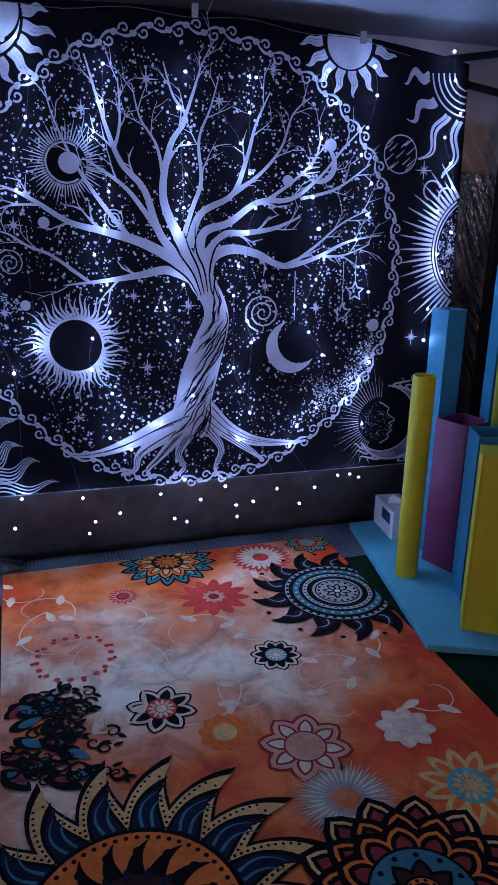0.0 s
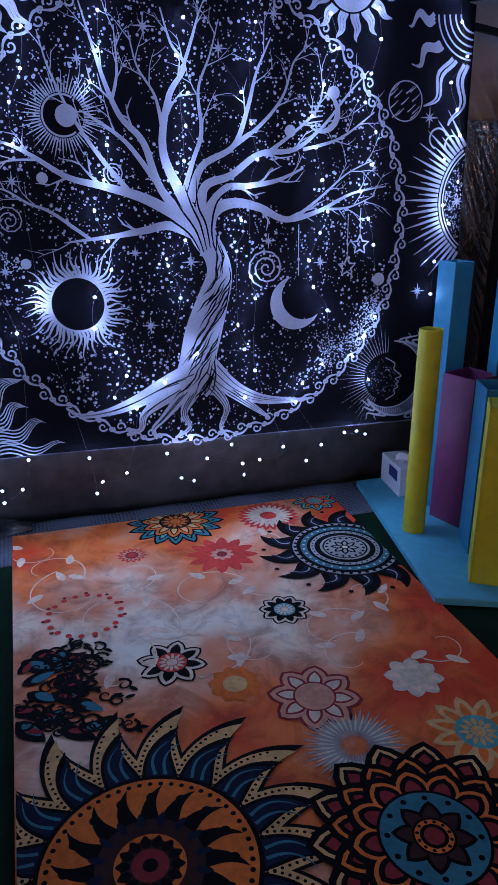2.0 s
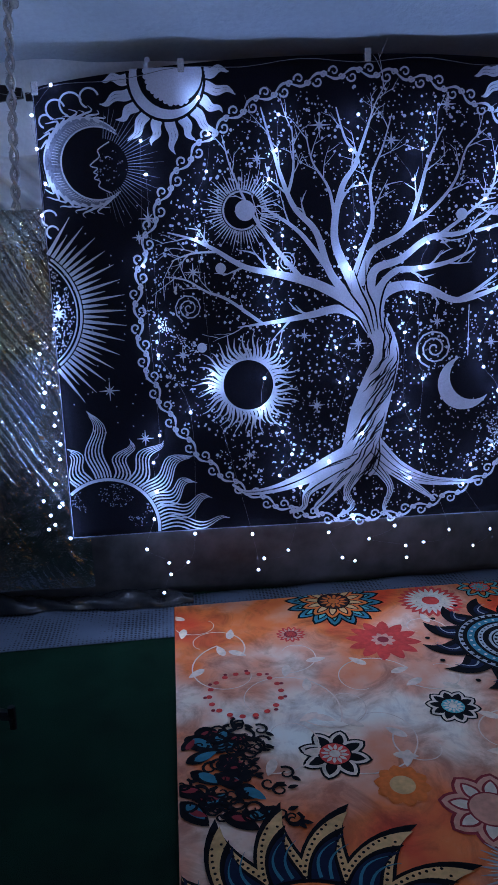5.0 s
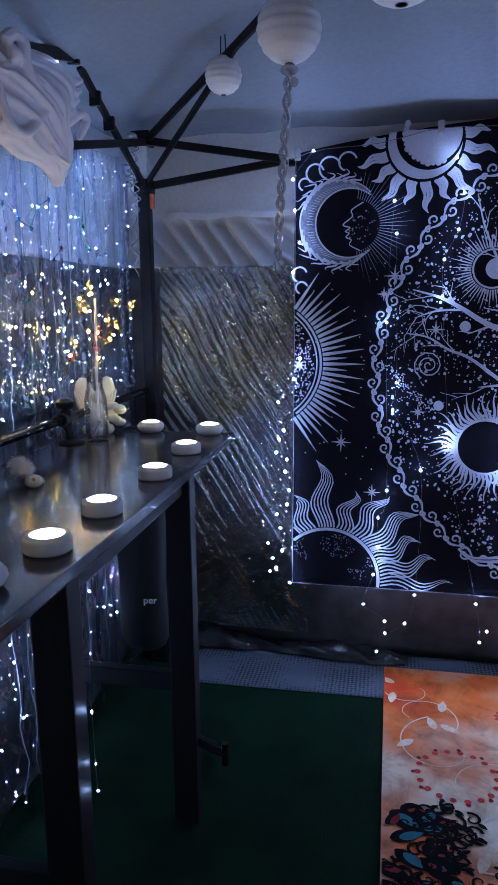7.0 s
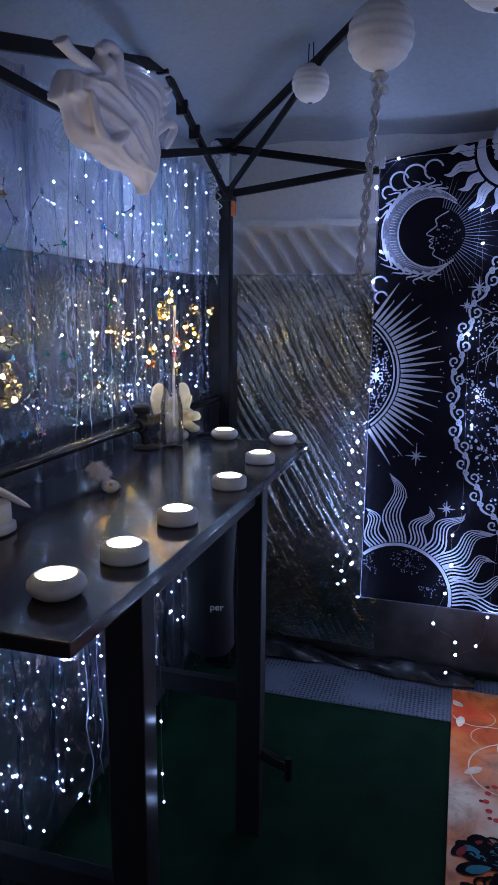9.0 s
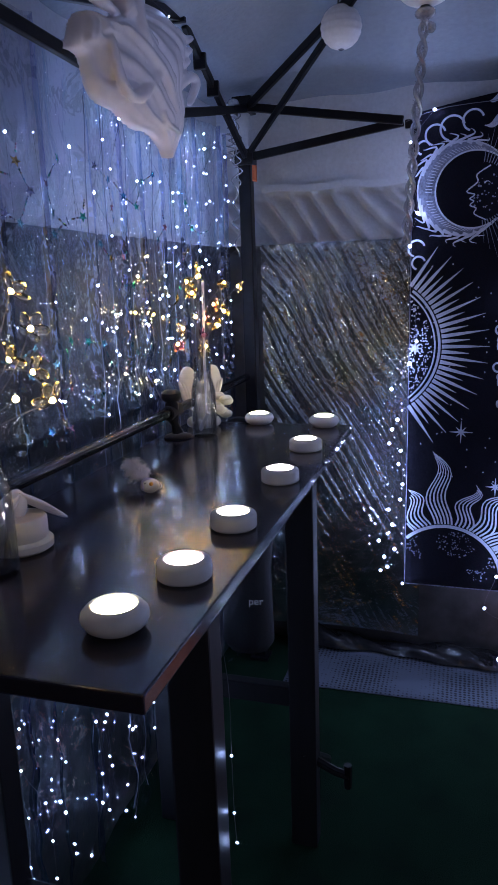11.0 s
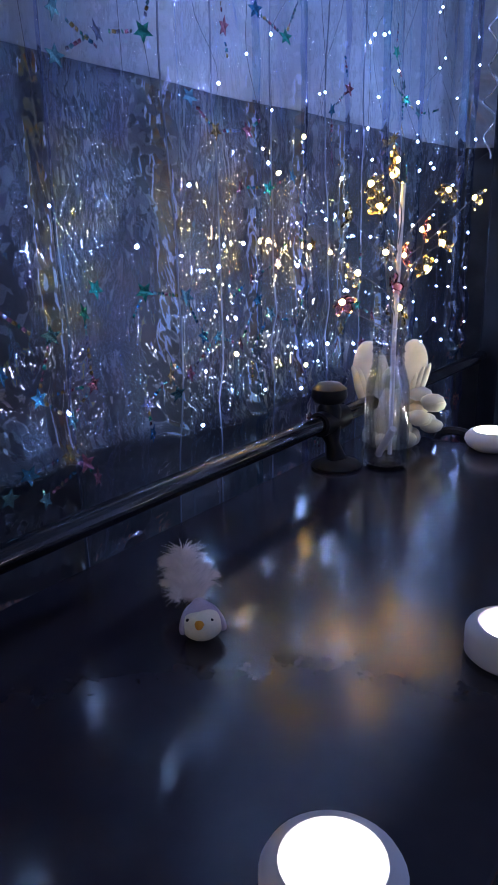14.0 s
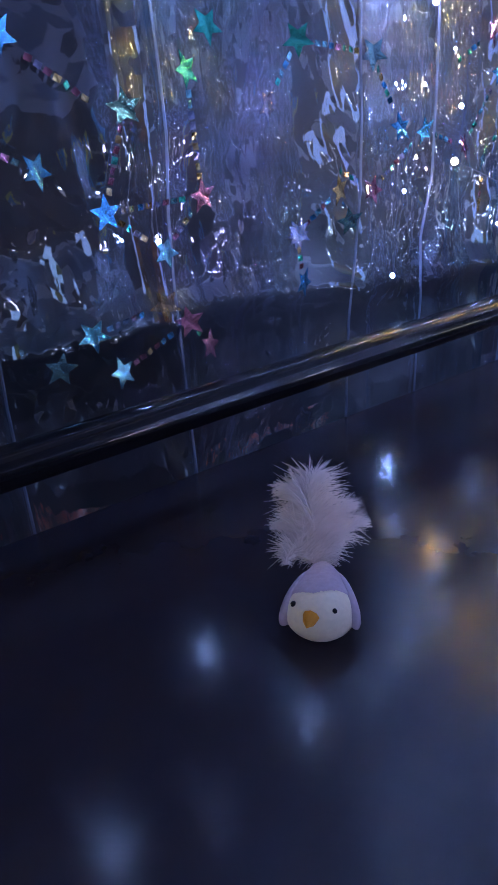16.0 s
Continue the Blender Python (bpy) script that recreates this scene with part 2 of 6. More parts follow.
    def ball(self, c, r, n=10, rings=6, squash=(1, 1, 1), m=None):
        vs, fs = [], []
        for i in range(rings + 1):
            t = 3.14159 * i / rings
            for k in range(n):
                vs.append(Vector((squash[0] * r * math.sin(t) * math.cos(6.28319 * k / n), squash[1] * r * math.sin(t) * math.sin(6.28319 * k / n), squash[2] * r * math.cos(t))))
        fs = [(i * n + k, (i + 1) * n + k, (i + 1) * n + (k + 1) % n, i * n + (k + 1) % n) for i in range(rings) for k in range(n)]
        vs = [(m @ v if m else v) + Vector(c) for v in vs]
        return self.add(vs, fs)

    def sheet(self, fn, nu, nv):
        vs = [fn(i / nu, j / nv) for j in range(nv + 1) for i in range(nu + 1)]
        w = nu + 1
        return self.add(vs, [(j * w + i, j * w + i + 1, (j + 1) * w + i + 1, (j + 1) * w + i) for j in range(nv) for i in range(nu)])

    def mesh(self, name, material, smooth=False, bevel=0.0, thick=0.0):
        me = bpy.data.meshes.new(name)
        me.from_pydata(self.v, [], self.f)
        if bevel or thick:
            bm = bmesh.new()
            bm.from_mesh(me)
            if thick:
                bmesh.ops.recalc_face_normals(bm, faces=bm.faces)
                bmesh.ops.solidify(bm, geom=bm.faces[:], thickness=thick)
            bmesh.ops.remove_doubles(bm, verts=bm.verts, dist=1e-5)
            bmesh.ops.recalc_face_normals(bm, faces=bm.faces)
            if bevel:
                bmesh.ops.bevel(bm, geom=[e for e in bm.edges if len(e.link_faces) == 2 and e.calc_face_angle(0) > 0.6], offset=bevel, segments=2, affect="EDGES", profile=0.6)
            bm.to_mesh(me)
            bm.free()
        me.materials.append(material)
        if smooth:
            me.shade_smooth()
            if smooth != "all":
                me.set_sharp_from_angle(angle=radians(40))
        me.update()
        return me


def part(name, shape, material, parent=None, label="", smooth=False, bevel=0.0, thick=0.0):
    ob = new(name, shape.mesh(name, material, smooth, bevel, thick))
    if parent:
        ob.parent = parent
    if label:
        tagged(ob, label)
    return ob


def thing(name, label, category, group="", kind="", at=(0, 0, 0), turn=0.0):
    ob = new(name)
    ob.empty_display_size = 0.05
    ob.matrix_basis = pose(*at, 0, 0, turn)
    return tagged(ob, label, category, group, kind)


def curve(pts, n=6):
    """A smooth line through the points (any number of coordinates)."""
    P = [pts[0]] + list(pts) + [pts[-1]]
    out = []
    for i in range(1, len(P) - 2):
        for k in range(n):
            t = k / n
            out.append(tuple(0.5 * (2 * b + (c - a) * t + (2 * a - 5 * b + 4 * c - d) * t * t + (3 * b - a - 3 * c + d) * t ** 3)
                             for a, b, c, d in zip(P[i - 1], P[i], P[i + 1], P[i + 2])))
    return out + [tuple(pts[-1])]

# ---- setting: floor, walls, canopy ----
WEST, EAST, NORTH, SOUTH = -1.03, 2.16, 0.09, -3.15
SEAM, EAVE, PEAK = 1.54, 2.0, 2.62
floor = part("floor", Shape().box((0.55, -1.5, -0.03), (4.4, 4.4, 0.06)), GREEN_CARPET)
tagged(floor, "dark green grass carpet covering the tent floor", "floor", kind="structure")


def ripple(a, b, amp=0.006):
    return amp * (math.sin(a * 9 + 1.3 * math.sin(b * 4)) + 0.6 * math.sin(a * 21 + b * 6))


def wall(name, fn, lower_label, upper_label):
    """A tent side: dark sheet below the seam, grey cloth above, seam tape between. fn(u, z) gives the place."""
    low = part(name, Shape().sheet(lambda u, v: fn(u, v * SEAM), 70, 36), DARK_WALL, smooth="all", thick=0.004)
    tagged(low, lower_label, "wall", kind="structure")
    up = part(name + "_upper", Shape().sheet(lambda u, v: fn(u, SEAM + v * (EAVE + 0.02 - SEAM)), 420, 36), GREY_FABRIC, smooth="all", thick=0.003)
    tagged(up, upper_label, "wall", kind="structure")
    return low


def north(u, z):
    x = WEST - 0.03 + u * (EAST - WEST + 0.06)
    flare = 0.07 * max(0, 1 - z / 0.5) ** 1.5
    ph = ((x * 1.0 + z * 0.85) * 10.5 + 0.35 * math.sin(x * 9)) % 1.0
    diag = 0.085 * (ph / 0.7 if ph < 0.7 else (1 - ph) / 0.3) * max(0, min(1, (1.725 - z) * 45)) if z > SEAM - 0.02 else 0
    return x, NORTH - 0.03 + flare + ripple(x, z) + diag, z


def west(u, z):
    y = SOUTH + u * (NORTH - SOUTH)
    return WEST + ripple(y, z), y, z


def east(u, z):
    y = SOUTH + u * (NORTH - SOUTH)
    return EAST + ripple(y, z), y, z


wall("wall_north", north, "dark brown plastic wall sheet of the tent", "pale grey cloth band of the tent wall")
wall("wall_west", west, "dark wall sheet behind the shiny film", "grey cloth band above the dark sheet")
wall("wall_east", east, "dark wall sheet of the tent side", "grey cloth band of the tent side")
wall("wall_south_a", lambda u, z: (WEST + u * 0.35, SOUTH + ripple(u, z), z), "dark sheet beside the entrance", "grey cloth beside the entrance")
wall("wall_south_b", lambda u, z: (EAST - 0.35 + u * 0.35, SOUTH + ripple(u, z), z), "dark sheet beside the entrance", "grey cloth beside the entrance")

CX, CY = (WEST + EAST) / 2, (NORTH + SOUTH) / 2


def canopy(u, v):
    x, y = WEST - 0.04 + u * (EAST - WEST + 0.08), SOUTH - 0.04 + v * (NORTH - SOUTH + 0.08)
    k = max(abs(x - CX) / (EAST - CX), abs(y - CY) / (NORTH - CY))
    sag = -0.05 * math.sin(3.14159 * min(1, max(0, k))) + 0.004 * math.sin(17 * x + 3 * y) * k
    return x, y, EAVE + (PEAK - EAVE) * (1 - k) + sag


ceiling = part("ceiling", Shape().sheet(canopy, 72, 72), CANOPY, smooth="all", thick=0.003)
tagged(ceiling, "blue-grey canopy lining rising to a peak", "ceiling", kind="structure")

# ---- gazebo frame ----
frame_thing = thing("gazebo_frame", "black steel folding gazebo frame with corner poles", "tent frame")


def bar(a, b, w=0.026, name="truss_bar"):
    a, b = Vector(a), Vector(b)
    m = Matrix.Translation((a + b) / 2) @ (b - a).to_track_quat("X", "Z").to_matrix().to_4x4()
    return part(name, Shape().box((0, 0, 0), ((b - a).length, w * 0.6, w), m), POLE, frame_thing, bevel=0.003)


for px, py, sx, sy in ((-0.885, -0.065, 1, -1), (2.02, -0.065, -1, -1), (-0.885, -3.0, 1, 1), (2.02, -3.0, -1, 1)):
    part("corner_pole", Shape().box((px, py, 0.91), (0.042, 0.042, 1.82)), POLE, frame_thing, bevel=0.004)
    part("pole_top", Shape().box((px, py, 1.9), (0.034, 0.034, 0.17)), GREY_FABRIC, frame_thing, bevel=0.003)
    part("slider_bracket", Shape().box((px, py, 1.815), (0.062, 0.062, 0.05)), BLACK_PLASTIC, frame_thing, bevel=0.006)
    part("corner_bracket", Shape().box((px, py, 1.975), (0.066, 0.066, 0.05)), BLACK_PLASTIC, frame_thing, bevel=0.006)
    part("foot_plate", Shape().box((px, py, 0.006), (0.07, 0.07, 0.012)), POLE, frame_thing, bevel=0.002)
    bar((px, py, 1.96), (px + sx * 1.15, py + sy * 1.15, 2.36), 0.024)
    bar((px, py, 1.815), (px + sx * 0.45, py + sy * 0.45, 2.12), 0.02)
for z0, z1 in ((1.815, 1.88), (1.965, 1.88)):
    bar((-0.87, -0.072 - 0.02 * (z0 > 1.9), z0), (-0.37, -0.072 - 0.02 * (z0 > 1.9), z1))
    bar((2.0, -0.072 - 0.02 * (z0 > 1.9), z0), (1.5, -0.072 - 0.02 * (z0 > 1.9), z1))
bar((-0.37, -0.03, 1.88), (1.5, -0.03, 1.90))
# side truss
bar((-0.87, -0.62, 2.07), (-0.87, -1.60, 1.83), 0.03)
bar((-0.87, -0.62, 2.05), (-0.87, -0.12, 1.815), 0.024)
bar((-0.87, -0.09, 1.96), (-0.87, -0.75, 1.815), 0.024)
bar((-0.87, -0.75, 1.815), (-0.87, -1.60, 1.83), 0.024)
bar((-0.87, -1.60, 1.83), (-0.87, -3.0, 1.96), 0.026)
part("joint_cap", Shape().box((-0.868, -0.60, 2.075), (0.04, 0.07, 0.045)), BLACK_PLASTIC, frame_thing, bevel=0.006)
for y, z in ((-0.52, 1.99), (-0.42, 1.945), (-0.66, 2.06)):
    part("cable_tie", Shape().box((-0.868, y, z), (0.034, 0.014, 0.04)), BLACK_PLASTIC, frame_thing, bevel=0.002)
part("orange_tab", Shape().box((-0.845, -0.10, 1.76), (0.012, 0.02, 0.05)), plain("orange_plastic", (0.6, 0.13, 0.03), 0.5), frame_thing, "small orange plastic tab", bevel=0.002)

# ---- rail along the side and its clamp ----
RAIL_BLACK = plain("gloss_black_tube", (0.006, 0.006, 0.008), 0.13, amount=0.2, scale=60, bump=0.05)
rail = thing("side_rail", "black steel tube along the tent side", "rail")
part("tube", Shape().tube([(-0.900, -2.6, 1.089), (-0.900, -0.09, 1.089)], 0.0130, 20), RAIL_BLACK, rail, smooth=True)
part("sleeve", Shape().tube([(-0.90, -0.797, 1.088), (-0.90, -0.727, 1.088)], 0.0185, 16), BLACK_PLASTIC, rail, smooth=True)
clamp = thing("rail_clamp", "black plastic clamp standing on the table under the rail", "clamp")
part("foot", Shape().lathe((-0.885, -0.770, 1.0205), [(0.0, 0), (0.036, 0), (0.038, 0.003), (0.034, 0.007), (0.018, 0.012), (0.0, 0.013)], 28), BLACK_PLASTIC, clamp, smooth=True)
part("jaw", Shape().tube([(-0.885, -0.770, 1.030), (-0.893, -0.768, 1.055), (-0.90, -0.767, 1.075), (-0.90, -0.767, 1.108), (-0.90, -0.767, 1.120)], [0.016, 0.010, 0.018, 0.018, 0.012], 16), BLACK_PLASTIC, clamp, smooth=True)
part("knob", Shape().lathe((-0.90, -0.767, 1.116), [(0.0, 0), (0.022, 0.002), (0.027, 0.010), (0.026, 0.022), (0.016, 0.030), (0.0, 0.032)], 22), BLACK_PLASTIC, clamp, smooth=True)

# ---- tapestry ----
TX0, TX1, TZ0, TZ1 = -0.345, 1.78, 0.385, 1.90


def tap(x, z, o):
    """A place on the hanging cloth, o metres in front of it."""
    return x, -0.159 - 0.0235 * x + 0.0484 * z + 0.003 * math.sin(x * 7 + z * 2) - o, z


def top_edge(x):
    return TZ1 + 0.09 * math.sin(3.14159 * max(0, min(1, (x - TX0) / (TX1 - TX0)))) ** 0.8


tapestry = thing("tapestry", "black wall tapestry with a white printed tree and moons", "tapestry")
cloth = Shape().sheet(lambda u, v: tap(TX0 + u * (TX1 - TX0), TZ0 + v * (top_edge(TX0 + u * (TX1 - TX0)) - TZ0), 0), 64, 48)
part("cloth", cloth, BLACK_CLOTH, tapestry, smooth="all", thick=-0.0015)
hem = Shape(tap)
hem.stroke([(TX0 + i / 40 * (TX1 - TX0), TZ0 + 0.003) for i in range(41)], 0.004)
hem.stroke([(TX0 + 0.003, TZ0 + i / 40 * (TZ1 - TZ0)) for i in range(41)], 0.003)
part("hem", hem, PRINT_DIM, tapestry)

tree = Shape(tap)
dark_lines = Shape(lambda a, b, o: tap(a, b, o + 0.0022))
rng = random.Random(4)


def twig(x, z, ang, w, length, depth):
    pts, ws, a = [(x, z)], [w], ang
    for i in range(5):
        a += rng.uniform(-0.13, 0.13)
        x, z = x + math.cos(a) * length / 5, z + math.sin(a) * length / 5
        pts.append((x, z)), ws.append(w * (1 - 0.8 * (i + 1) / 5))
        if depth and i in (1, 3):
            twig(x, z, a + rng.choice((-1, 1)) * rng.uniform(0.4, 0.8), w * 0.6, length * 0.55, depth - 1)
    tree.ribbon(pts, ws)


def limb(points, twigs=0, bark=False):
    c = curve([(x / 1000, z / 1000, w / 1000) for x, z, w in points], 6)
    tree.ribbon([p[:2] for p in c], [max(0.003, p[2]) for p in c])
    if bark:
        for off in (-0.28, 0.0, 0.28):
            q = c[1:int(len(c) * rng.uniform(0.55, 0.85))]
            dark_lines.ribbon([(p[0] + off * p[2], p[1] + 0.5 * off * p[2]) for p in q], [0.0038 * (1 - 0.7 * i / len(q)) for i in range(len(q))])
    for k in range(twigs):
        i = int(len(c) * (0.35 + 0.6 * (k + 0.5) / twigs))
        p, q = c[max(0, i - 1)], c[min(len(c) - 1, i + 1)]
        a = math.atan2(q[1] - p[1], q[0] - p[0]) + (0.55 if k % 2 else -0.55) * rng.uniform(0.7, 1.3)
        twig(c[i][0], c[i][1], a, max(0.004, c[i][2] * 0.5), rng.uniform(0.06, 0.125), 1)


limb([(711, 565, 185), (725, 683, 138), (749, 787, 136), (783, 889, 120), (815, 989, 96), (805, 1060, 84), (762, 1134, 92), (743, 1188, 98)])
limb([(757, 1126, 42), (647, 1167, 30), (556, 1153, 24), (458, 1137, 16), (342, 1124, 8), (285, 1118, 3)], 4)
limb([(371, 1129, 12), (255, 1214, 10), (184, 1243, 8), (116, 1284, 6), (47, 1297, 3)], 4)
limb([(727, 1150, 45), (688, 1189, 39), (561, 1257, 33), (428, 1295, 24), (318, 1322, 18), (214, 1384, 14), (146, 1418, 9), (61, 1443, 4)], 4)
limb([(231, 1375, 8), (142, 1372, 6), (69, 1349, 3)], 4)
limb([(514, 1276, 18), (424, 1385, 14), (349, 1498, 10), (287, 1632, 6), (258, 1746, 3)], 4)
limb([(737, 1150, 39), (621, 1284, 27), (569, 1430, 22), (497, 1509, 18), (456, 1603, 14), (426, 1703, 9), (390, 1832, 4)], 4)
limb([(472, 1552, 12), (495, 1638, 8), (493, 1772, 3)], 4)
limb([(603, 1312, 20), (512, 1430, 14), (413, 1499, 9), (369, 1524, 4)], 4)
limb([(748, 1169, 45), (681, 1284, 36), (632, 1413, 27), (661, 1574, 20), (716, 1662, 12), (673, 1729, 8), (643, 1828, 4)], 4)
limb([(702, 1636, 12), (744, 1749, 9), (775, 1835, 4), (815, 1904, 3)], 4)
limb([(636, 1467, 15), (614, 1573, 9), (561, 1657, 6), (538, 1757, 3)], 4)
limb([(701, 1284, 18), (734, 1377, 15), (766, 1468, 14), (759, 1594, 9), (801, 1700, 6), (832, 1804, 3)], 4)
limb([(720, 1246, 33), (763, 1358, 24), (876, 1424, 18), (928, 1544, 14), (959, 1652, 9), (1010, 1760, 4)], 4)
limb([(835, 1396, 15), (969, 1489, 12), (1052, 1583, 9), (1093, 1692, 6), (1154, 1748, 3)], 4)
limb([(755, 1188, 42), (772, 1293, 30), (865, 1330, 24), (969, 1400, 20), (1096, 1416, 15), (1202, 1493, 10), (1286, 1588, 8), (1371, 1674, 3)], 4)
limb([(1000, 1406, 14), (1095, 1472, 10), (1179, 1548, 8), (1203, 1641, 4)], 4)
limb([(1128, 1416, 12), (1268, 1455, 9), (1399, 1543, 4)], 4)
limb([(770, 1207, 33), (843, 1287, 24), (926, 1296, 20), (1032, 1314, 14), (1129, 1355, 6)], 4)
limb([(774, 1110, 54), (796, 1207, 45), (874, 1240, 33), (968, 1224, 27), (1065, 1183, 21), (1186, 1209, 15), (1319, 1270, 9), (1455, 1295, 4)], 4)
limb([(1098, 1186, 14), (1196, 1257, 9), (1294, 1335, 6), (1394, 1382, 3)], 4)
limb([(1219, 1217, 10), (1309, 1223, 6), (1411, 1263, 3)], 4)
limb([(691, 632, 107), (594, 602, 70), (487, 555, 47), (383, 525, 27), (291, 521, 16), (243, 554, 8)], 0, True)
limb([(658, 591, 55), (527, 515, 31), (503, 452, 20), (450, 435, 12)], 0, True)
limb([(679, 583, 51), (590, 488, 27), (550, 448, 18), (561, 409, 10)], 0, True)
limb([(711, 580, 51), (666, 503, 27), (686, 442, 16), (630, 407, 10)], 0, True)
limb([(768, 669, 78), (854, 582, 62), (966, 529, 39), (1105, 513, 18), (1176, 517, 8)], 0, True)
limb([(766, 604, 43), (831, 511, 25), (807, 430, 14), (840, 386, 8)], 0, True)
limb([(832, 578, 39), (943, 495, 23), (1001, 451, 10)], 0, True)

# bark lines on trunk and roots
for k in range(46):
    s, e = rng.uniform(0, 0.78), rng.uniform(0.10, 0.24)
    off = rng.uniform(-0.44, 0.30)
    line = []
    for i in range(9):
        t = min(1, s + e * i / 8)
        z = 0.52 + 0.62 * t
        mid = np.interp(z, (0.5, 0.683, 0.787, 0.889, 0.989, 1.06, 1.134), (0.70, 0.725, 0.749, 0.783, 0.815, 0.805, 0.762))
        wid = np.interp(z, (0.5, 0.683, 0.889, 0.989, 1.06, 1.134), (0.22, 0.138, 0.120, 0.096, 0.084, 0.09))
        line.append((mid + min(0.46, off + 0.42 * i / 8 + 0.03 * math.sin(i * 1.3 + k)) * wid, z))
    dark_lines.ribbon(line, [0.001 + 0.0048 * math.sin(3.14159 * i / 8) for i in range(9)])
# dark gaps where the limbs part from the trunk
for pts in ([(0.762, 1.075), (0.735, 1.150), (0.690, 1.215), (0.655, 1.270)], [(0.772, 1.085), (0.752, 1.170), (0.722, 1.235), (0.700, 1.300)], [(0.785, 1.090), (0.772, 1.170), (0.745, 1.235), (0.742, 1.330)],
            [(0.800, 1.090), (0.792, 1.160), (0.815, 1.245), (0.870, 1.290)], [(0.806, 1.075), (0.815, 1.150), (0.855, 1.205), (0.900, 1.212)], [(0.748, 1.080), (0.715, 1.135), (0.660, 1.178), (0.600, 1.205)]):
    c = curve(pts, 6)
    dark_lines.ribbon(c, [0.0012 + 0.0058 * math.sin(3.14159 * (0.08 + 0.92 * i / (len(c) - 1))) for i in range(len(c))])
part("tree_print", tree, PRINT, tapestry)
tagged(part("bark_line", dark_lines, BLACK_CLOTH, tapestry), kind="stuff")

# scroll border round the tree
border = Shape(tap)
BX, BZ, BR, BRZ = 0.734, 1.165, 0.79, 0.768


def on_ring(t, r=0.0):
    return BX + (BR + r) * math.cos(t), BZ + (BRZ + r) * math.sin(t)


N = 84
for k in range(N):
    t0, t1 = 6.28319 * k / N, 6.28319 * (k + 1) / N
    s = 1 if k % 2 else -1
    tm = (t0 + t1) / 2
    border.ribbon([on_ring(t0 + (t1 - t0) * i / 8, s * 0.013 * math.sin(3.14159 * i / 8)) for i in range(9)], [0.005 + 0.004 * math.sin(3.14159 * i / 8) for i in range(9)])
    for part_of, r0, side in ((0.62, 0.0175, -s), (0.22, 0.0115, s)):
        cx, cz = on_ring(t0 + (t1 - t0) * part_of, side * (r0 - 0.006))
        a0 = tm + (1.57 if s > 0 else -1.57) * (1 if side < 0 else -1)
        border.stroke([(cx + r0 * (1 - 0.062 * i) * math.cos(a0 + s * i * 0.52), cz + r0 * (1 - 0.062 * i) * math.sin(a0 + s * i * 0.52)) for i in range(13)], 0.0068, 0.0045)
part("border_print", border, PRINT, tapestry)

# moons, suns, stars
sky_print, dim_print, dots = Shape(tap), Shape(tap), Shape(tap)


def flames(sh, cx, cz, r, n, length, w, wave, a0=0.0, a1=6.28319, rows=1):
    for k in range(n):
        a = a0 + (a1 - a0) * (k + 0.5) / n
        ll = length * (0.7 + 0.5 * ((k * 7) % 5) / 4)
        pts = []
        for i in range(9):
            s = i / 8
            b = a + wave * math.sin(s * 5.5 + k * 0.30) / (1 + 2 * s)
            pts.append((cx + (r + ll * s) * math.cos(b), cz + (r + ll * s) * math.sin(b)))
        if all(TX0 + 0.004 < p[0] < TX1 - 0.004 and TZ0 + 0.004 < p[1] < top_edge(p[0]) - 0.004 for p in pts):
            sh.ribbon(pts, [w * (1 - 0.9 * (i / 8) ** 1.5) for i in range(9)])


def crescent(sh, cx, cz, r, dx, dz, r2, n=26):
    """The part of a disc outside a second disc."""
    base = math.atan2(-dz, -dx)
    dd = math.hypot(dx, dz)
    ca = (dd * dd + r * r - r2 * r2) / (2 * dd * r)
    half = math.pi - math.acos(max(-1, min(1, ca)))
    cb = (dd * dd + r2 * r2 - r * r) / (2 * dd * r2)
    half2 = math.acos(max(-1, min(1, cb)))
    o = sh.up()
    vs = []
    for i in range(n + 1):
        s = -1 + 2 * i / n
        vs += [tap(cx + r * math.cos(base + s * half), cz + r * math.sin(base + s * half), o),
               tap(cx + dx + r2 * math.cos(base + s * half2), cz + dz + r2 * math.sin(base + s * half2), o)]
    sh.add(vs, [(2 * i, 2 * i + 1, 2 * i + 3, 2 * i + 2) for i in range(n)])


def tuft(sh, cx, cz, r, a, length, strands, spread, w, wave=0.035, ph=0.0):
    """Wavy strands side by side that meet in one point."""
    for j in range(strands):
        off = ((j + 0.5) / strands - 0.5) * spread
        end = 1 - 0.10 * abs(2 * (j + 0.5) / strands - 1)
        pts = []
        for i in range(13):
            q = i / 12 * end
            b = a + off * (1 - q ** 1.5) + wave * math.sin(q * 8.5 + ph) * (0.35 + 0.65 * q) * r / (r + length * q) * 3
            pts.append((cx + (r + length * q) * math.cos(b), cz + (r + length * q) * math.sin(b)))
        keep = []
        for p in pts:
            if not (TX0 + 0.004 < p[0] < TX1 - 0.004 and TZ0 + 0.005 < p[1] < top_edge(p[0]) - 0.004):
                break
            keep.append(p)
        if len(keep) > 2:
            sh.ribbon(keep, [w * (1.0 - 0.72 * (i / 12) ** 1.4) for i in range(len(keep))])


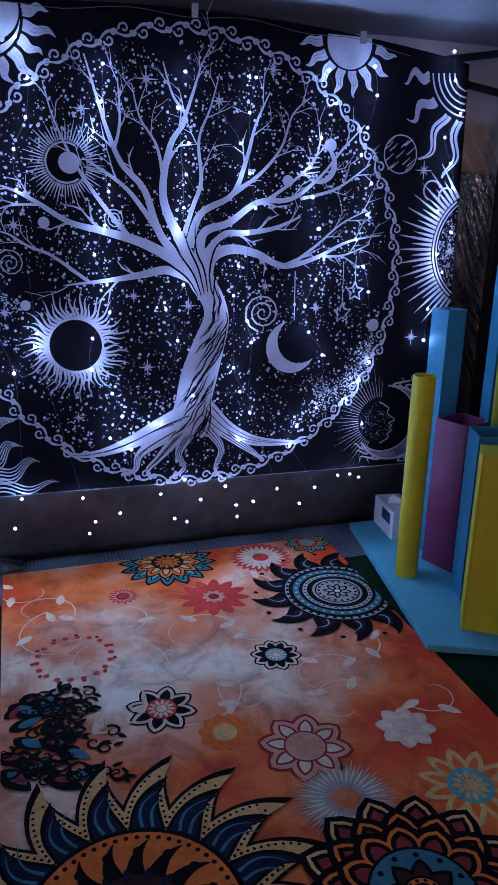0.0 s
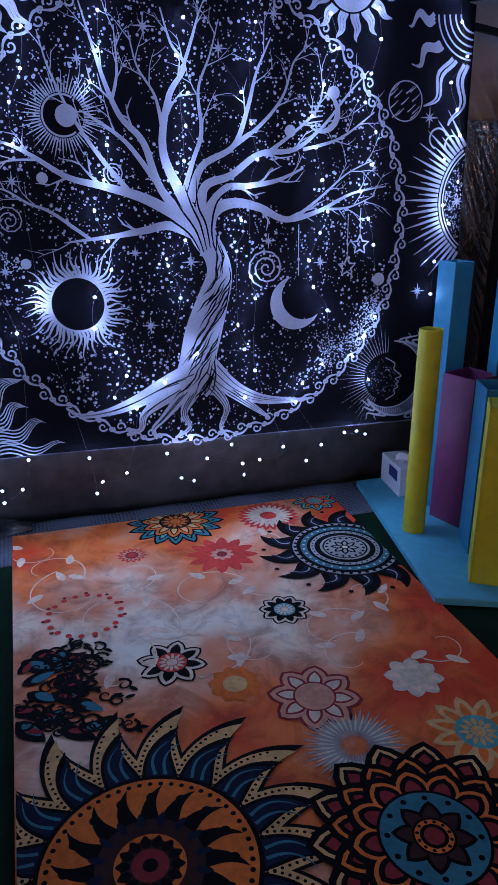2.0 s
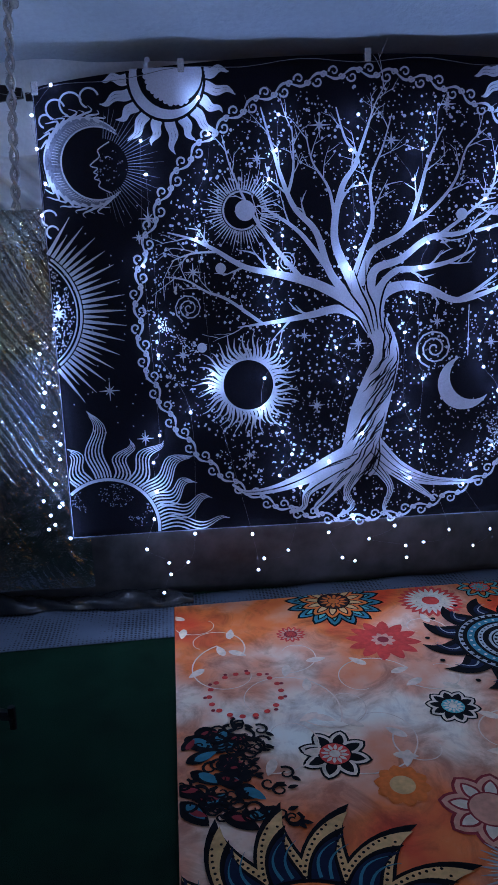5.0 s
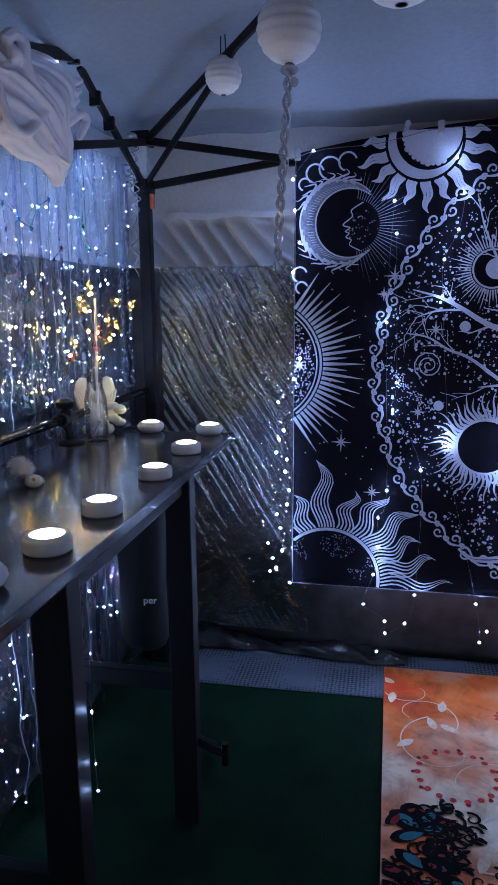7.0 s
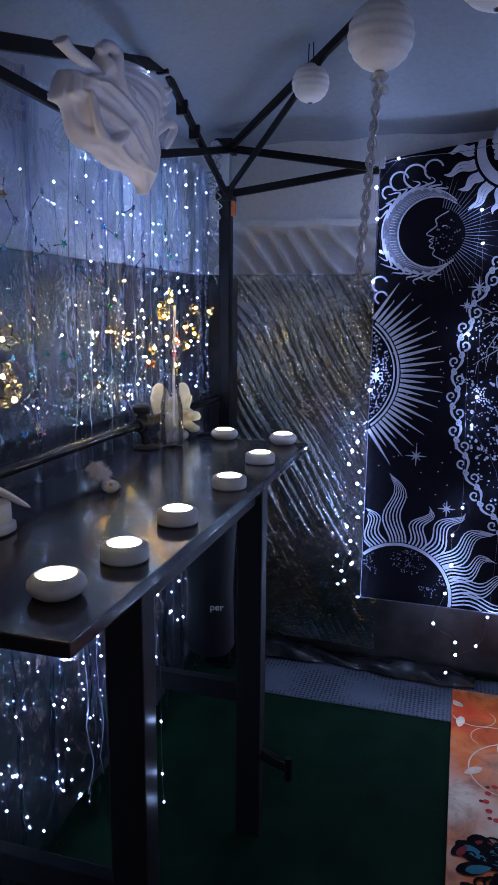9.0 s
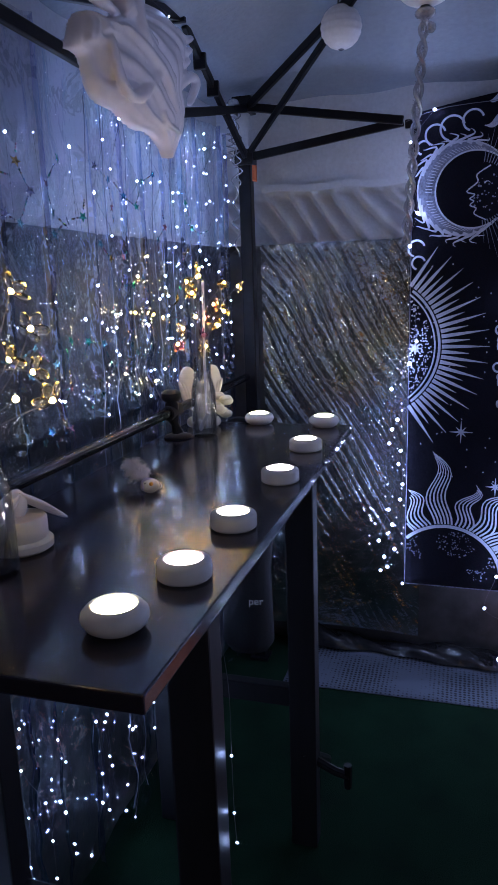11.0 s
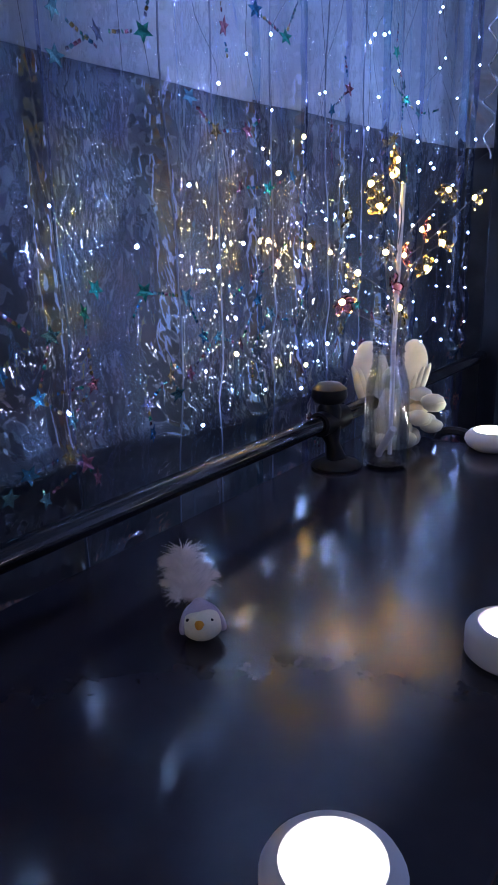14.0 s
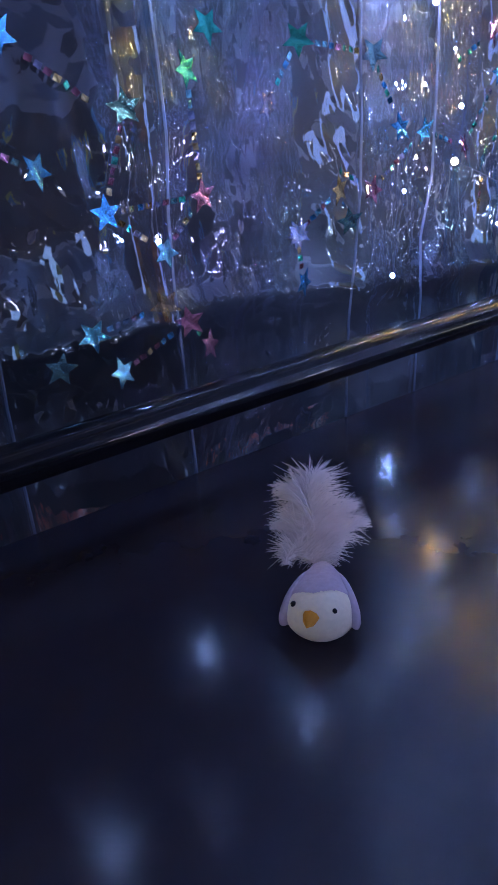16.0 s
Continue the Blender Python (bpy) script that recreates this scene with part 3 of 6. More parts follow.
def face(sh, cx, cz, size, side):
    """A profile line of a moon face: brow, nose, lips and chin."""
    pts = curve([(0.20, 0.62), (-0.12, 0.42), (-0.10, 0.24), (-0.36, 0.02), (-0.16, -0.06), (-0.28, -0.16), (-0.18, -0.22), (-0.27, -0.32), (-0.12, -0.40), (-0.16, -0.54), (0.14, -0.70)], 4)
    sh.stroke([(cx + side * x * size, cz + z * size) for x, z in pts], 0.004, 0.0035)
    sh.stroke([(cx + side * (0.06 + 0.05 * i) * size, cz + (0.20 + 0.05 * math.sin(i * 1.05)) * size) for i in range(4)], 0.004, 0.001)


def cut_disc(sh, cx, cz, r):
    """A disc cut off at the cloth's top edge."""
    sh.poly([(cx + r * math.cos(6.28319 * i / 48), min(cz + r * math.sin(6.28319 * i / 48), top_edge(cx) - 0.008)) for i in range(48)])


# dark sun with a flame wreath
SX, SZ = 0.315, 0.915
flames(sky_print, SX, SZ, 0.092, 56, 0.085, 0.010, 0.10)
sky_print.ring(SX, SZ, 0.092, 0.007)
# eclipse in the upper left of the ring
flames(sky_print, 0.314, 1.507, 0.068, 60, 0.058, 0.005, 0.0)
sky_print.disc(0.326, 1.507, 0.034)
sky_print.ring(0.314, 1.507, 0.062, 0.006, 30, None, 1.0, 5.4)
# hanging crescent, spiral, hanging stars
crescent(sky_print, 1.105, 0.885, 0.098, 0.034, 0.026, 0.088)
sky_print.stroke([(1.115, 1.165), (1.115, 0.985)], 0.003)
sky_print.stroke([(0.992 + (0.006 + 0.0021 * i) * math.cos(i * 0.55), 1.015 + (0.006 + 0.0021 * i) * math.sin(i * 0.55)) for i in range(32)], 0.006, 0.006)
for x, z, top in ((1.307, 1.01, 1.2), (1.357, 1.089, 1.22)):
    sky_print.stroke([(x, top), (x, z + 0.034)], 0.0025)
    c = [(x + (0.036 if i % 2 == 0 else 0.017) * math.cos(1.57 + 0.6283 * i), z + (0.036 if i % 2 == 0 else 0.017) * math.sin(1.57 + 0.6283 * i)) for i in range(11)]
    sky_print.stroke(c, 0.007, 0.007)
# comet
sky_print.disc(1.44, 0.961, 0.024)
for k in range(760):
    t = rng.random() ** 0.75
    a = 0.12 - 1.55 * t
    r = 0.27 + rng.gauss(0, 0.008 + 0.034 * t)
    dots.disc(1.165 + r * math.cos(a), 0.925 + r * math.sin(a) * 0.92, 0.0013 + 0.0016 * rng.random(), 6, 0.0042)
# small comet in the left
sky_print.disc(0.158, 1.053, 0.017)
for k in range(110):
    t = rng.random()
    dots.disc(0.15 - 0.17 * t + rng.gauss(0, 0.008), 1.05 + 0.13 * t * t + 0.02 * t + rng.gauss(0, 0.010), 0.0028, 6, 0.0042)
# spirals and little planets
for x, z, r in ((0.465, 1.335, 0.036), (0.12, 1.19, 0.05)):
    sky_print.stroke([(x + (0.004 + (r - 0.004) * i / 28) * math.cos(i * 0.6), z + (0.004 + (r - 0.004) * i / 28) * math.sin(i * 0.6)) for i in range(29)], 0.004, 0.004)
for x, z, r in ((0.235, 1.32, 0.018), (1.08, 1.475, 0.020), (1.24, 1.60, 0.022)):
    sky_print.disc(x, z, r)
crescent(sky_print, 1.20, 1.535, 0.066, -0.014, 0.006, 0.060)
for i in range(4):
    sky_print.stroke([(1.14 + 0.004 * i, 1.50 + 0.018 * i), (1.20, 1.51 + 0.016 * i)], 0.006, 0.003)
# snowflake stars
for x, z, r in ((0.586, 1.773, 0.040), (0.714, 1.044, 0.032), (0.52, 1.08, 0.024), (1.02, 1.83, 0.03), (0.56, 0.83, 0.03), (1.0, 1.11, 0.026), (1.20, 1.03, 0.026), (0.83, 1.72, 0.03),
                (0.0, 1.49, 0.036), (-0.035, 1.43, 0.022), (-0.172, 0.917, 0.036), (1.61, 0.91, 0.03), (1.62, 1.53, 0.035), (0.373, 1.672, 0.028), (0.09, 1.03, 0.026), (0.31, 0.66, 0.02), (0.14, 1.31, 0.03), (-0.06, 0.74, 0.03)):
    for k in range(4):
        a = 0.7854 * k
        ll = r * (1 if k % 2 == 0 else 0.6)
        sky_print.ribbon([(x - ll * math.cos(a), z - ll * math.sin(a)), (x, z), (x + ll * math.cos(a), z + ll * math.sin(a))], [0.001, 0.007, 0.001])
# scattered dots inside the ring
for k in range(5400):
    a, r = rng.uniform(0, 6.2832), math.sqrt(rng.random()) * 0.965
    x, z = BX + BR * r * math.cos(a), BZ + BRZ * r * math.sin(a)
    if math.hypot(x - SX, z - SZ) < 0.1 or math.hypot(x - 0.314, z - 1.507) < 0.07 or math.hypot(x - 1.13, z - 0.9) < 0.07:
        continue
    if noise.noise((x * 5, z * 5, 3.0)) < -0.34:
        continue
    dots.disc(x, z, 0.0017 + 0.0042 * rng.random() ** 3, 7)
for k in range(60):
    dots.disc(rng.uniform(-0.3, 0.05), rng.uniform(0.75, 1.55), 0.0025, 6, 0.0042)

# corner motifs
crescent(dim_print, -0.188, 1.672, 0.136, 0.030, -0.004, 0.114)
sky_print.ring(-0.188, 1.672, 0.136, 0.008, 40, None, 0.75, 5.5)
sky_print.ring(-0.158, 1.668, 0.114, 0.005, 40, None, 0.9, 5.4)
for k in range(54):
    a = 1.2 + 4.0 * k / 53
    sky_print.stroke([(-0.178 + 0.124 * math.cos(a), 1.671 + 0.124 * math.sin(a)), (-0.166 + 0.116 * math.cos(a), 1.669 + 0.116 * math.sin(a))], 0.002)
flames(sky_print, -0.188, 1.672, 0.132, 26, 0.035, 0.009, 0.25, 1.1, 5.2)
face(sky_print, -0.135, 1.660, 0.12, 1)
for k in range(40):
    a, q = rng.uniform(0, 6.28), 0.055 * math.sqrt(rng.random())
    dim_print.disc(-0.115 + q * math.cos(a), 1.655 + q * math.sin(a), rng.uniform(0.0012, 0.0036), 7)
flames(dim_print, -0.14, 1.66, 0.085, 34, 0.10, 0.0028, 0.0, -1.5, 1.5)
# big moon at the top: a bright crescent, a dark band with a ragged edge, the lit disc
MXC, MZC = 0.085, 1.918
for k in range(11):
    tuft(sky_print, MXC, MZC, 0.128, 2.95 + 3.65 * (k + 0.5) / 11, 0.100 if k % 2 else 0.078, 3, 0.26, 0.012, 0.022, k * 0.9)
cut_disc(sky_print, MXC, MZC, 0.119)
night = Shape(lambda a, b, o: tap(a, b, o + 0.0022))
cut_disc(night, MXC + 0.014, MZC + 0.016, 0.107)
tagged(part("moon_shade", night, BLACK_CLOTH, tapestry), kind="stuff")
moon = Shape(lambda a, b, o: tap(a, b, o + 0.0044))
cut_disc(moon, MXC + 0.026, MZC + 0.020, 0.091)
for k in range(14):
    a = 2.7 + 2.4 * k / 13
    moon.disc(MXC + 0.026 + 0.091 * math.cos(a), MZC + 0.020 + 0.091 * math.sin(a), 0.006 + 0.006 * rng.random(), 9)
tagged(part("moon_disc", moon, PRINT, tapestry), kind="stuff")
# second moon at the top edge, and scrolls of cloud in the corner
for k in range(8):
    tuft(sky_print, 1.30, 1.95, 0.105, 3.1 + 3.1 * (k + 0.5) / 8, 0.085, 3, 0.30, 0.011, 0.022, k * 0.9)
cut_disc(sky_print, 1.30, 1.935, 0.085)
for x, z, r in ((-0.275, 1.835, 0.030), (-0.225, 1.850, 0.036), (-0.165, 1.868, 0.030), (-0.31, 1.80, 0.020), (-0.325, 1.50, 0.025), (-0.318, 1.455, 0.020), (1.66, 1.46, 0.035), (1.72, 1.44, 0.03)):
    sky_print.ring(x, z, r, 0.006, 18, None, 0.3, 4.4)
# half suns at both edges
for edge, cz, sd in ((TX0, 1.192, 1), (TX1, 1.245, -1)):
    cx, r = edge - sd * 0.125, 0.215
    for k in range(33):
        a = -1.15 + 2.3 * (k + 0.5) / 33
        ll = 0.085 if k % 2 else 0.145
        pts = [(cx + sd * q * math.cos(a), cz + q * math.sin(a)) for q in (r + 0.016, r + 0.016 + ll * 0.5, r + 0.016 + ll)]
        if all(TX0 + 0.004 < p[0] < TX1 - 0.004 for p in pts):
            sky_print.ribbon(pts, [0.0125, 0.0085, 0.001])
    lim = math.acos(0.131 / r)
    for q, w in ((r + 0.008, 0.008), (r - 0.006, 0.005)):
        sky_print.stroke([(cx + sd * q * math.cos(-lim + 2 * lim * i / 24), cz + q * math.sin(-lim + 2 * lim * i / 24)) for i in range(25)], w)
    for k in range(620):
        a, q = rng.uniform(-lim, lim), (r - 0.014) * math.sqrt(rng.random())
        if q * math.cos(a) > 0.13:
            dots.disc(cx + sd * q * math.cos(a), cz + q * math.sin(a), rng.uniform(0.0012, 0.0030), 6, 0.0042)
    sky_print.star(edge + sd * 0.022, cz - 0.005, 0.024, 8, 0.35)
# rising sun with tufts of flame in the low corner
LX, LZ, LR = -0.213, TZ0 + 0.03, 0.183
sky_print.stroke([(LX + LR * math.cos(a), LZ + LR * math.sin(a)) for a in [-0.13 + 2.45 * i / 40 for i in range(41)]], 0.011)
for a, ll, k in ((-0.02, 0.25, 5), (0.22, 0.20, 5), (0.46, 0.17, 5), (0.72, 0.22, 6), (1.02, 0.19, 5), (1.30, 0.15, 5), (1.64, 0.25, 6), (1.96, 0.16, 5), (2.24, 0.21, 5)):
    tuft(sky_print, LX, LZ, LR + 0.008, a, ll, k, 0.33, 0.0062, 0.042, a * 3)
for k in range(520):
    a, q = rng.uniform(0, 2.5), LR * (1 - 0.55 * rng.random() ** 2)
    x, z = LX + q * math.cos(a), LZ + q * math.sin(a)
    if noise.noise((x * 14, z * 14, 7.0)) > 0.0 and x > TX0 + 0.006 and q < LR - 0.012:
        dim_print.disc(x, z, rng.uniform(0.0012, 0.0032), 6)
# moon with a face, low on the other side, and a shell fan with wavy rays above
crescent(dim_print, 1.545, 0.565, 0.150, -0.035, 0.020, 0.135)
sky_print.ring(1.545, 0.565, 0.150, 0.008, 40, None, -2.6, 1.6)
sky_print.ring(1.510, 0.585, 0.135, 0.005, 40, None, -2.4, 1.5)
for k in range(50):
    a = -2.2 + 3.5 * k / 49
    sky_print.stroke([(1.525 + 0.131 * math.cos(a), 0.575 + 0.131 * math.sin(a)), (1.530 + 0.146 * math.cos(a), 0.572 + 0.146 * math.sin(a))], 0.0024)
flames(sky_print, 1.545, 0.565, 0.15, 24, 0.045, 0.009, 0.25, -2.7, 1.5)
face(sky_print, 1.51, 0.575, 0.13, -1)
for k in range(110):
    a, q = rng.uniform(0, 6.28), 0.075 * math.sqrt(rng.random())
    dim_print.disc(1.48 + q * math.cos(a), 0.575 + q * math.sin(a), rng.uniform(0.0012, 0.0036), 7)
flames(sky_print, 1.49, 0.58, 0.095, 30, 0.10, 0.0022, 0.0, 1.5, 4.3)
sky_print.ring(1.519, 1.582, 0.066, 0.004)
for i in range(13):
    a = -2.5 + 5.0 * i / 12
    x, z = 1.519 + 0.045 * math.sin(a), 1.582 + 0.045 * math.sin(a * 2.3)
    sky_print.stroke([(x - 0.016, z - 0.012), (x, z), (x + 0.014, z + 0.014)], 0.005, 0.002)
for i in range(5):
    sky_print.ring(1.78, 1.87, 0.06 + 0.022 * i, 0.006, 20, None, 3.2, 4.65)
for k, (a, ll) in enumerate(((3.25, 0.10), (3.75, 0.13), (4.2, 0.20), (4.55, 0.22))):
    tuft(sky_print, 1.78, 1.87, 0.165, a, ll, 2 if k > 1 else 3, 0.20, 0.014, 0.05, k)
tagged(part("sky_print", sky_print, PRINT, tapestry), kind="stuff")
tagged(part("faint_print", dim_print, PRINT_DIM, tapestry), kind="stuff")
tagged(part("star_dots", dots, PRINT, tapestry), kind="stuff")

# ---- fairy lights in front of the tapestry ----
bulb = Shape().ball((0, 0, 0), 0.0038, 8, 5).mesh("bulb", LED, True)


def light_string(pts, label, bulbs=None, mesh=None, group="fairy light strings"):
    """A thin wire through the points with a bulb at each."""
    st = thing("fairy_lights", label, "string lights", group)
    part("wire", Shape().tube(curve(pts, 5), 0.00035, 4), WIRE, st)
    for p in bulbs or pts:
        b = new("bulb", mesh[int(abs(p[1]) * 7919 + abs(p[2]) * 1013) % len(mesh)] if isinstance(mesh, list) else mesh or bulb)
        b.location, b.parent = p, st
    return st


def strand(points):
    light_string([tap(x / 1000, z / 1000, 0.040) for x, z in points], "cool white fairy lights on thin wire before the tapestry")


strand([(-278, 1901), (-346, 1813), (-339, 1712), (-322, 1605), (-343, 1507), (-316, 1213), (-337, 1142), (-393, 1060), (-389, 928), (-360, 856), (-352, 745), (-359, 693), (-382, 604), (-409, 490), (-397, 455), (-347, 401)])
strand([(-372, 960), (-398, 880), (-366, 812), (-396, 655), (-428, 545), (-375, 520), (-420, 440)])
strand([(-8, 1730), (-24, 1336), (-8, 758), (-35, 660), (-32, 554), (-47, 452), (-80, 340), (-3, 282), (-29, 167)])
strand([(2, 1626), (15, 1133), (5, 1039), (105, 833), (97, 387), (66, 279), (0, 237)])
strand([(185, 1855), (213, 1745), (199, 1632), (157, 1538), (156, 1420), (188, 965), (180, 921), (306, 372), (323, 233)])
strand([(444, 1801), (432, 1691), (404, 1602), (445, 1420), (427, 1315), (389, 1220), (426, 1123), (431, 1031), (369, 943), (360, 837), (427, 749), (459, 665), (412, 589), (487, 541), (436, 302), (346, 276)])
strand([(683, 1687), (696, 1375), (677, 1306), (689, 1121), (625, 1038), (665, 927), (594, 630), (680, 410), (588, 362), (638, 260), (686, 243)])
strand([(709, 1797), (895, 1589), (715, 1581), (706, 1482), (890, 1184), (871, 1081), (871, 822), (895, 732), (716, 727), (893, 550), (837, 370), (740, 326), (880, 289), (884, 242)])
strand([(947, 1796), (927, 1686), (928, 1493), (950, 1381), (923, 1299), (922, 991), (938, 914), (935, 649), (1046, 340), (949, 297)])
strand([(1209, 1835), (1238, 1732), (1188, 1619), (1146, 1520), (1160, 1421), (1189, 1316), (1211, 1209), (1182, 1137), (1142, 1041), (1160, 946), (1216, 859), (1199, 657), (1121, 587), (1095, 514), (1204, 333), (1140, 272)])
strand([(1382, 1860), (1396, 1768), (1364, 1661), (1344, 1570), (1389, 1475), (1376, 1367), (1335, 1278), (1370, 1183), (1395, 1091), (1412, 826), (1367, 750), (1322, 682), (1395, 582), (1352, 376), (1300, 375), (1390, 360)])
strand([(1655, 1023), (1646, 902)])
strand([(1690, 1930), (1703, 1836), (1734, 1729), (1677, 1644), (1709, 1555), (1726, 1471), (1668, 1386), (1733, 1310), (1676, 1228), (1706, 1162)])

# eave wire across the top of the tapestry
top_wire = thing("hanging_wire", "thin silver wire along the tapestry top", "wire")
part("wire", Shape().tube([tap(TX0 - 0.02 + i / 30 * 1.9, top_edge(TX0 + i / 30 * 1.9) - 0.02 + 0.008 * math.sin(i), 0.012) for i in range(31)], 0.001, 5), WIRE, top_wire)
for x in (-0.335, 0.135, 0.75, 1.35):
    part("clip", Shape().box(tap(x, top_edge(x) - 0.005, 0.006), (0.022, 0.014, 0.04)), TINSEL, top_wire, bevel=0.003)

# ---- mat, underlay ----
def underlay_material():
    m, n, l, b = mat("perforated_underlay", (0.20, 0.23, 0.30), 0.85)
    co, vo, rp = n.new("ShaderNodeTexCoord"), n.new("ShaderNodeTexVoronoi"), n.new("ShaderNodeValToRGB")
    vo.inputs["Scale"].default_value, vo.inputs["Randomness"].default_value = 68, 0.15
    l.new(co.outputs["Object"], vo.inputs["Vector"])
    l.new(vo.outputs["Distance"], rp.inputs[0])
    e = rp.color_ramp.elements
    e[0].position, e[0].color = 0.28, (0.012, 0.013, 0.018, 1)
    e[1].position, e[1].color = 0.42, (0.10, 0.112, 0.145, 1)
    l.new(rp.outputs[0], b.inputs["Base Color"])
    bp = n.new("ShaderNodeBump")
    bp.inputs["Distance"].default_value = 0.004
    l.new(rp.outputs[0], bp.inputs["Height"])
    l.new(bp.outputs[0], b.inputs["Normal"])
    return m


under = part("underlay", Shape().sheet(lambda u, v: (-0.76 + u * 2.3, -0.21 + v * 0.33 - (0.02 - 0.02 * u), 0.005 + 0.003 * math.sin(u * 40) * math.sin(v * 5)), 60, 10), underlay_material(), smooth="all", thick=0.003)
tagged(under, "blue-grey perforated non-slip underlay strip by the wall", "underlay")


def mat_material():
    m, n, l, b = mat("printed_mat_ground", (0.6, 0.3, 0.2), 0.75)
    b.inputs["Specular IOR Level"].default_value = 0.3
    co = n.new("ShaderNodeTexCoord")
    n1, n2, n3 = n.new("ShaderNodeTexNoise"), n.new("ShaderNodeTexNoise"), n.new("ShaderNodeTexNoise")
    for k, s, d in ((n1, 2.1, 6), (n2, 6.5, 9), (n3, 380, 2)):
        k.inputs["Scale"].default_value, k.inputs["Detail"].default_value = s, d
        l.new(co.outputs["Object"], k.inputs["Vector"])
    sep = n.new("ShaderNodeSeparateXYZ")
    l.new(co.outputs["Object"], sep.inputs[0])
    away = n.new("ShaderNodeVectorMath")
    away.operation, away.inputs[1].default_value = "DISTANCE", (0.80, -0.75, 0.0)
    l.new(co.outputs["Object"], away.inputs[0])
    lean = n.new("ShaderNodeMath")
    lean.operation, lean.inputs[1].default_value = "MULTIPLY_ADD", 0.5
    l.new(sep.outputs["X"], lean.inputs[0])
    l.new(away.outputs["Value"], lean.inputs[2])
    grad = n.new("ShaderNodeMath")
    grad.operation, grad.inputs[1].default_value = "MULTIPLY_ADD", 0.26
    l.new(lean.outputs[0], grad.inputs[0])
    l.new(n1.outputs["Fac"], grad.inputs[2])
    r1, r2 = n.new("ShaderNodeValToRGB"), n.new("ShaderNodeValToRGB")
    e = r1.color_ramp.elements
    e[0].position, e[0].color = 0.54, (0.92, 0.82, 0.66, 1)
    e[1].position, e[1].color = 0.92, (0.72, 0.06, 0.015, 1)
    for p, c in ((0.615, (0.92, 0.68, 0.48, 1)), (0.69, (0.82, 0.37, 0.22, 1)), (0.80, (0.84, 0.19, 0.04, 1))):
        x = e.new(p)
        x.color = c
    l.new(grad.outputs[0], r1.inputs[0])
    e = r2.color_ramp.elements
    e[0].position, e[0].color = 0.36, (0.48, 0.34, 0.30, 1)
    e[1].position, e[1].color = 0.54, (1, 1, 1, 1)
    l.new(n2.outputs["Fac"], r2.inputs[0])
    mx = n.new("ShaderNodeMix")
    mx.data_type, mx.blend_type = "RGBA", "MULTIPLY"
    mx.inputs["Factor"].default_value = 0.75
    n2.inputs["Distortion"].default_value = 0.8
    n2.inputs["Roughness"].default_value = 0.68
    l.new(r1.outputs[0], mx.inputs["A"])
    l.new(r2.outputs[0], mx.inputs["B"])
    l.new(mx.outputs["Result"], b.inputs["Base Color"])
    bp = n.new("ShaderNodeBump")
    bp.inputs["Strength"].default_value, bp.inputs["Distance"].default_value = 0.25, 0.001
    l.new(n3.outputs["Fac"], bp.inputs["Height"])
    l.new(bp.outputs[0], b.inputs["Normal"])
    return m


INK = {k: plain("mat_" + k, c, 0.85, amount=0.22, scale=60, bump=0.2, dist=0.001, big=8, spec=0.1) for k, c in dict(
    pale=(0.80, 0.58, 0.42), black=(0.004, 0.003, 0.004), orange=(0.74, 0.17, 0.035), sand=(0.70, 0.40, 0.16), red=(0.66, 0.06, 0.045), wine=(0.26, 0.03, 0.035), blue=(0.05, 0.17, 0.21),
    teal=(0.12, 0.36, 0.34), cream=(0.70, 0.54, 0.40), grey=(0.34, 0.33, 0.31), pink=(0.66, 0.30, 0.20), navy=(0.010, 0.014, 0.035), brown=(0.045, 0.018, 0.016)).items()}
MW, ML = 1.345, 2.3
floor_mat = thing("printed_mat", "orange and cream mat printed with flowers and mandalas", "mat")
part("mat_base", Shape().box((MW / 2, -ML / 2, 0.006), (MW, ML, 0.008)), mat_material(), floor_mat, bevel=0.003)


LIFT = [0.0]


class Inks:
    """Flat coloured figures of one motif; each colour is laid above the one before."""

    def __init__(self, name):
        self.name, self.shapes, self.level = name, {}, LIFT[0]

    def on(self, color):
        self.level += 0.00012
        lv = self.level

        def place(a, b, o):
            return a, b, 0.0103 + lv + (o - 0.0036) * 0.05
        s = Shape(place)
        self.shapes[len(self.shapes)] = (color, s)
        return s

    def finish(self):
        for color, s in self.shapes.values():
            s.v = [(min(max(x, 0.004), MW - 0.004), min(y, -0.004), z) for x, y, z in s.v]
            keep = [f for f in s.f if max(s.v[i][0] for i in f) - min(s.v[i][0] for i in f) > 1e-4 and max(s.v[i][1] for i in f) - min(s.v[i][1] for i in f) > 1e-4]
            s.f = keep
            if keep:
                tagged(part(self.name + "_" + color, s, INK[color], floor_mat), kind="stuff")


def rays(ink, color, cx, cy, n, r0, r1, w, turn=0.0, a0=0.0, a1=6.28319, tip=1.0):
    s = ink.on(color)
    for k in range(n):
        s.petal(cx, cy, turn + a0 + (a1 - a0) * (k + 0.5) / n, r0, r1, w, 8, None, tip)


def sway(s, bend):
    return bend * (0.9 * math.sin(3.0 * s) - 1.7 * s * s)


def curl_flames(ink, color, cx, cy, n, r0, r1, w, bend, a0=0.0, a1=6.28319):
    s = ink.on(color)
    for k in range(n):
        a = a0 + (a1 - a0) * (k + 0.5) / n
        pts = [(cx + (r0 + (r1 - r0) * i / 10) * math.cos(a + sway(i / 10, bend)), cy + (r0 + (r1 - r0) * i / 10) * math.sin(a + sway(i / 10, bend))) for i in range(11)]
        s.ribbon(pts, [w * (1 - (i / 10) ** 1.6) + 0.001 for i in range(11)])


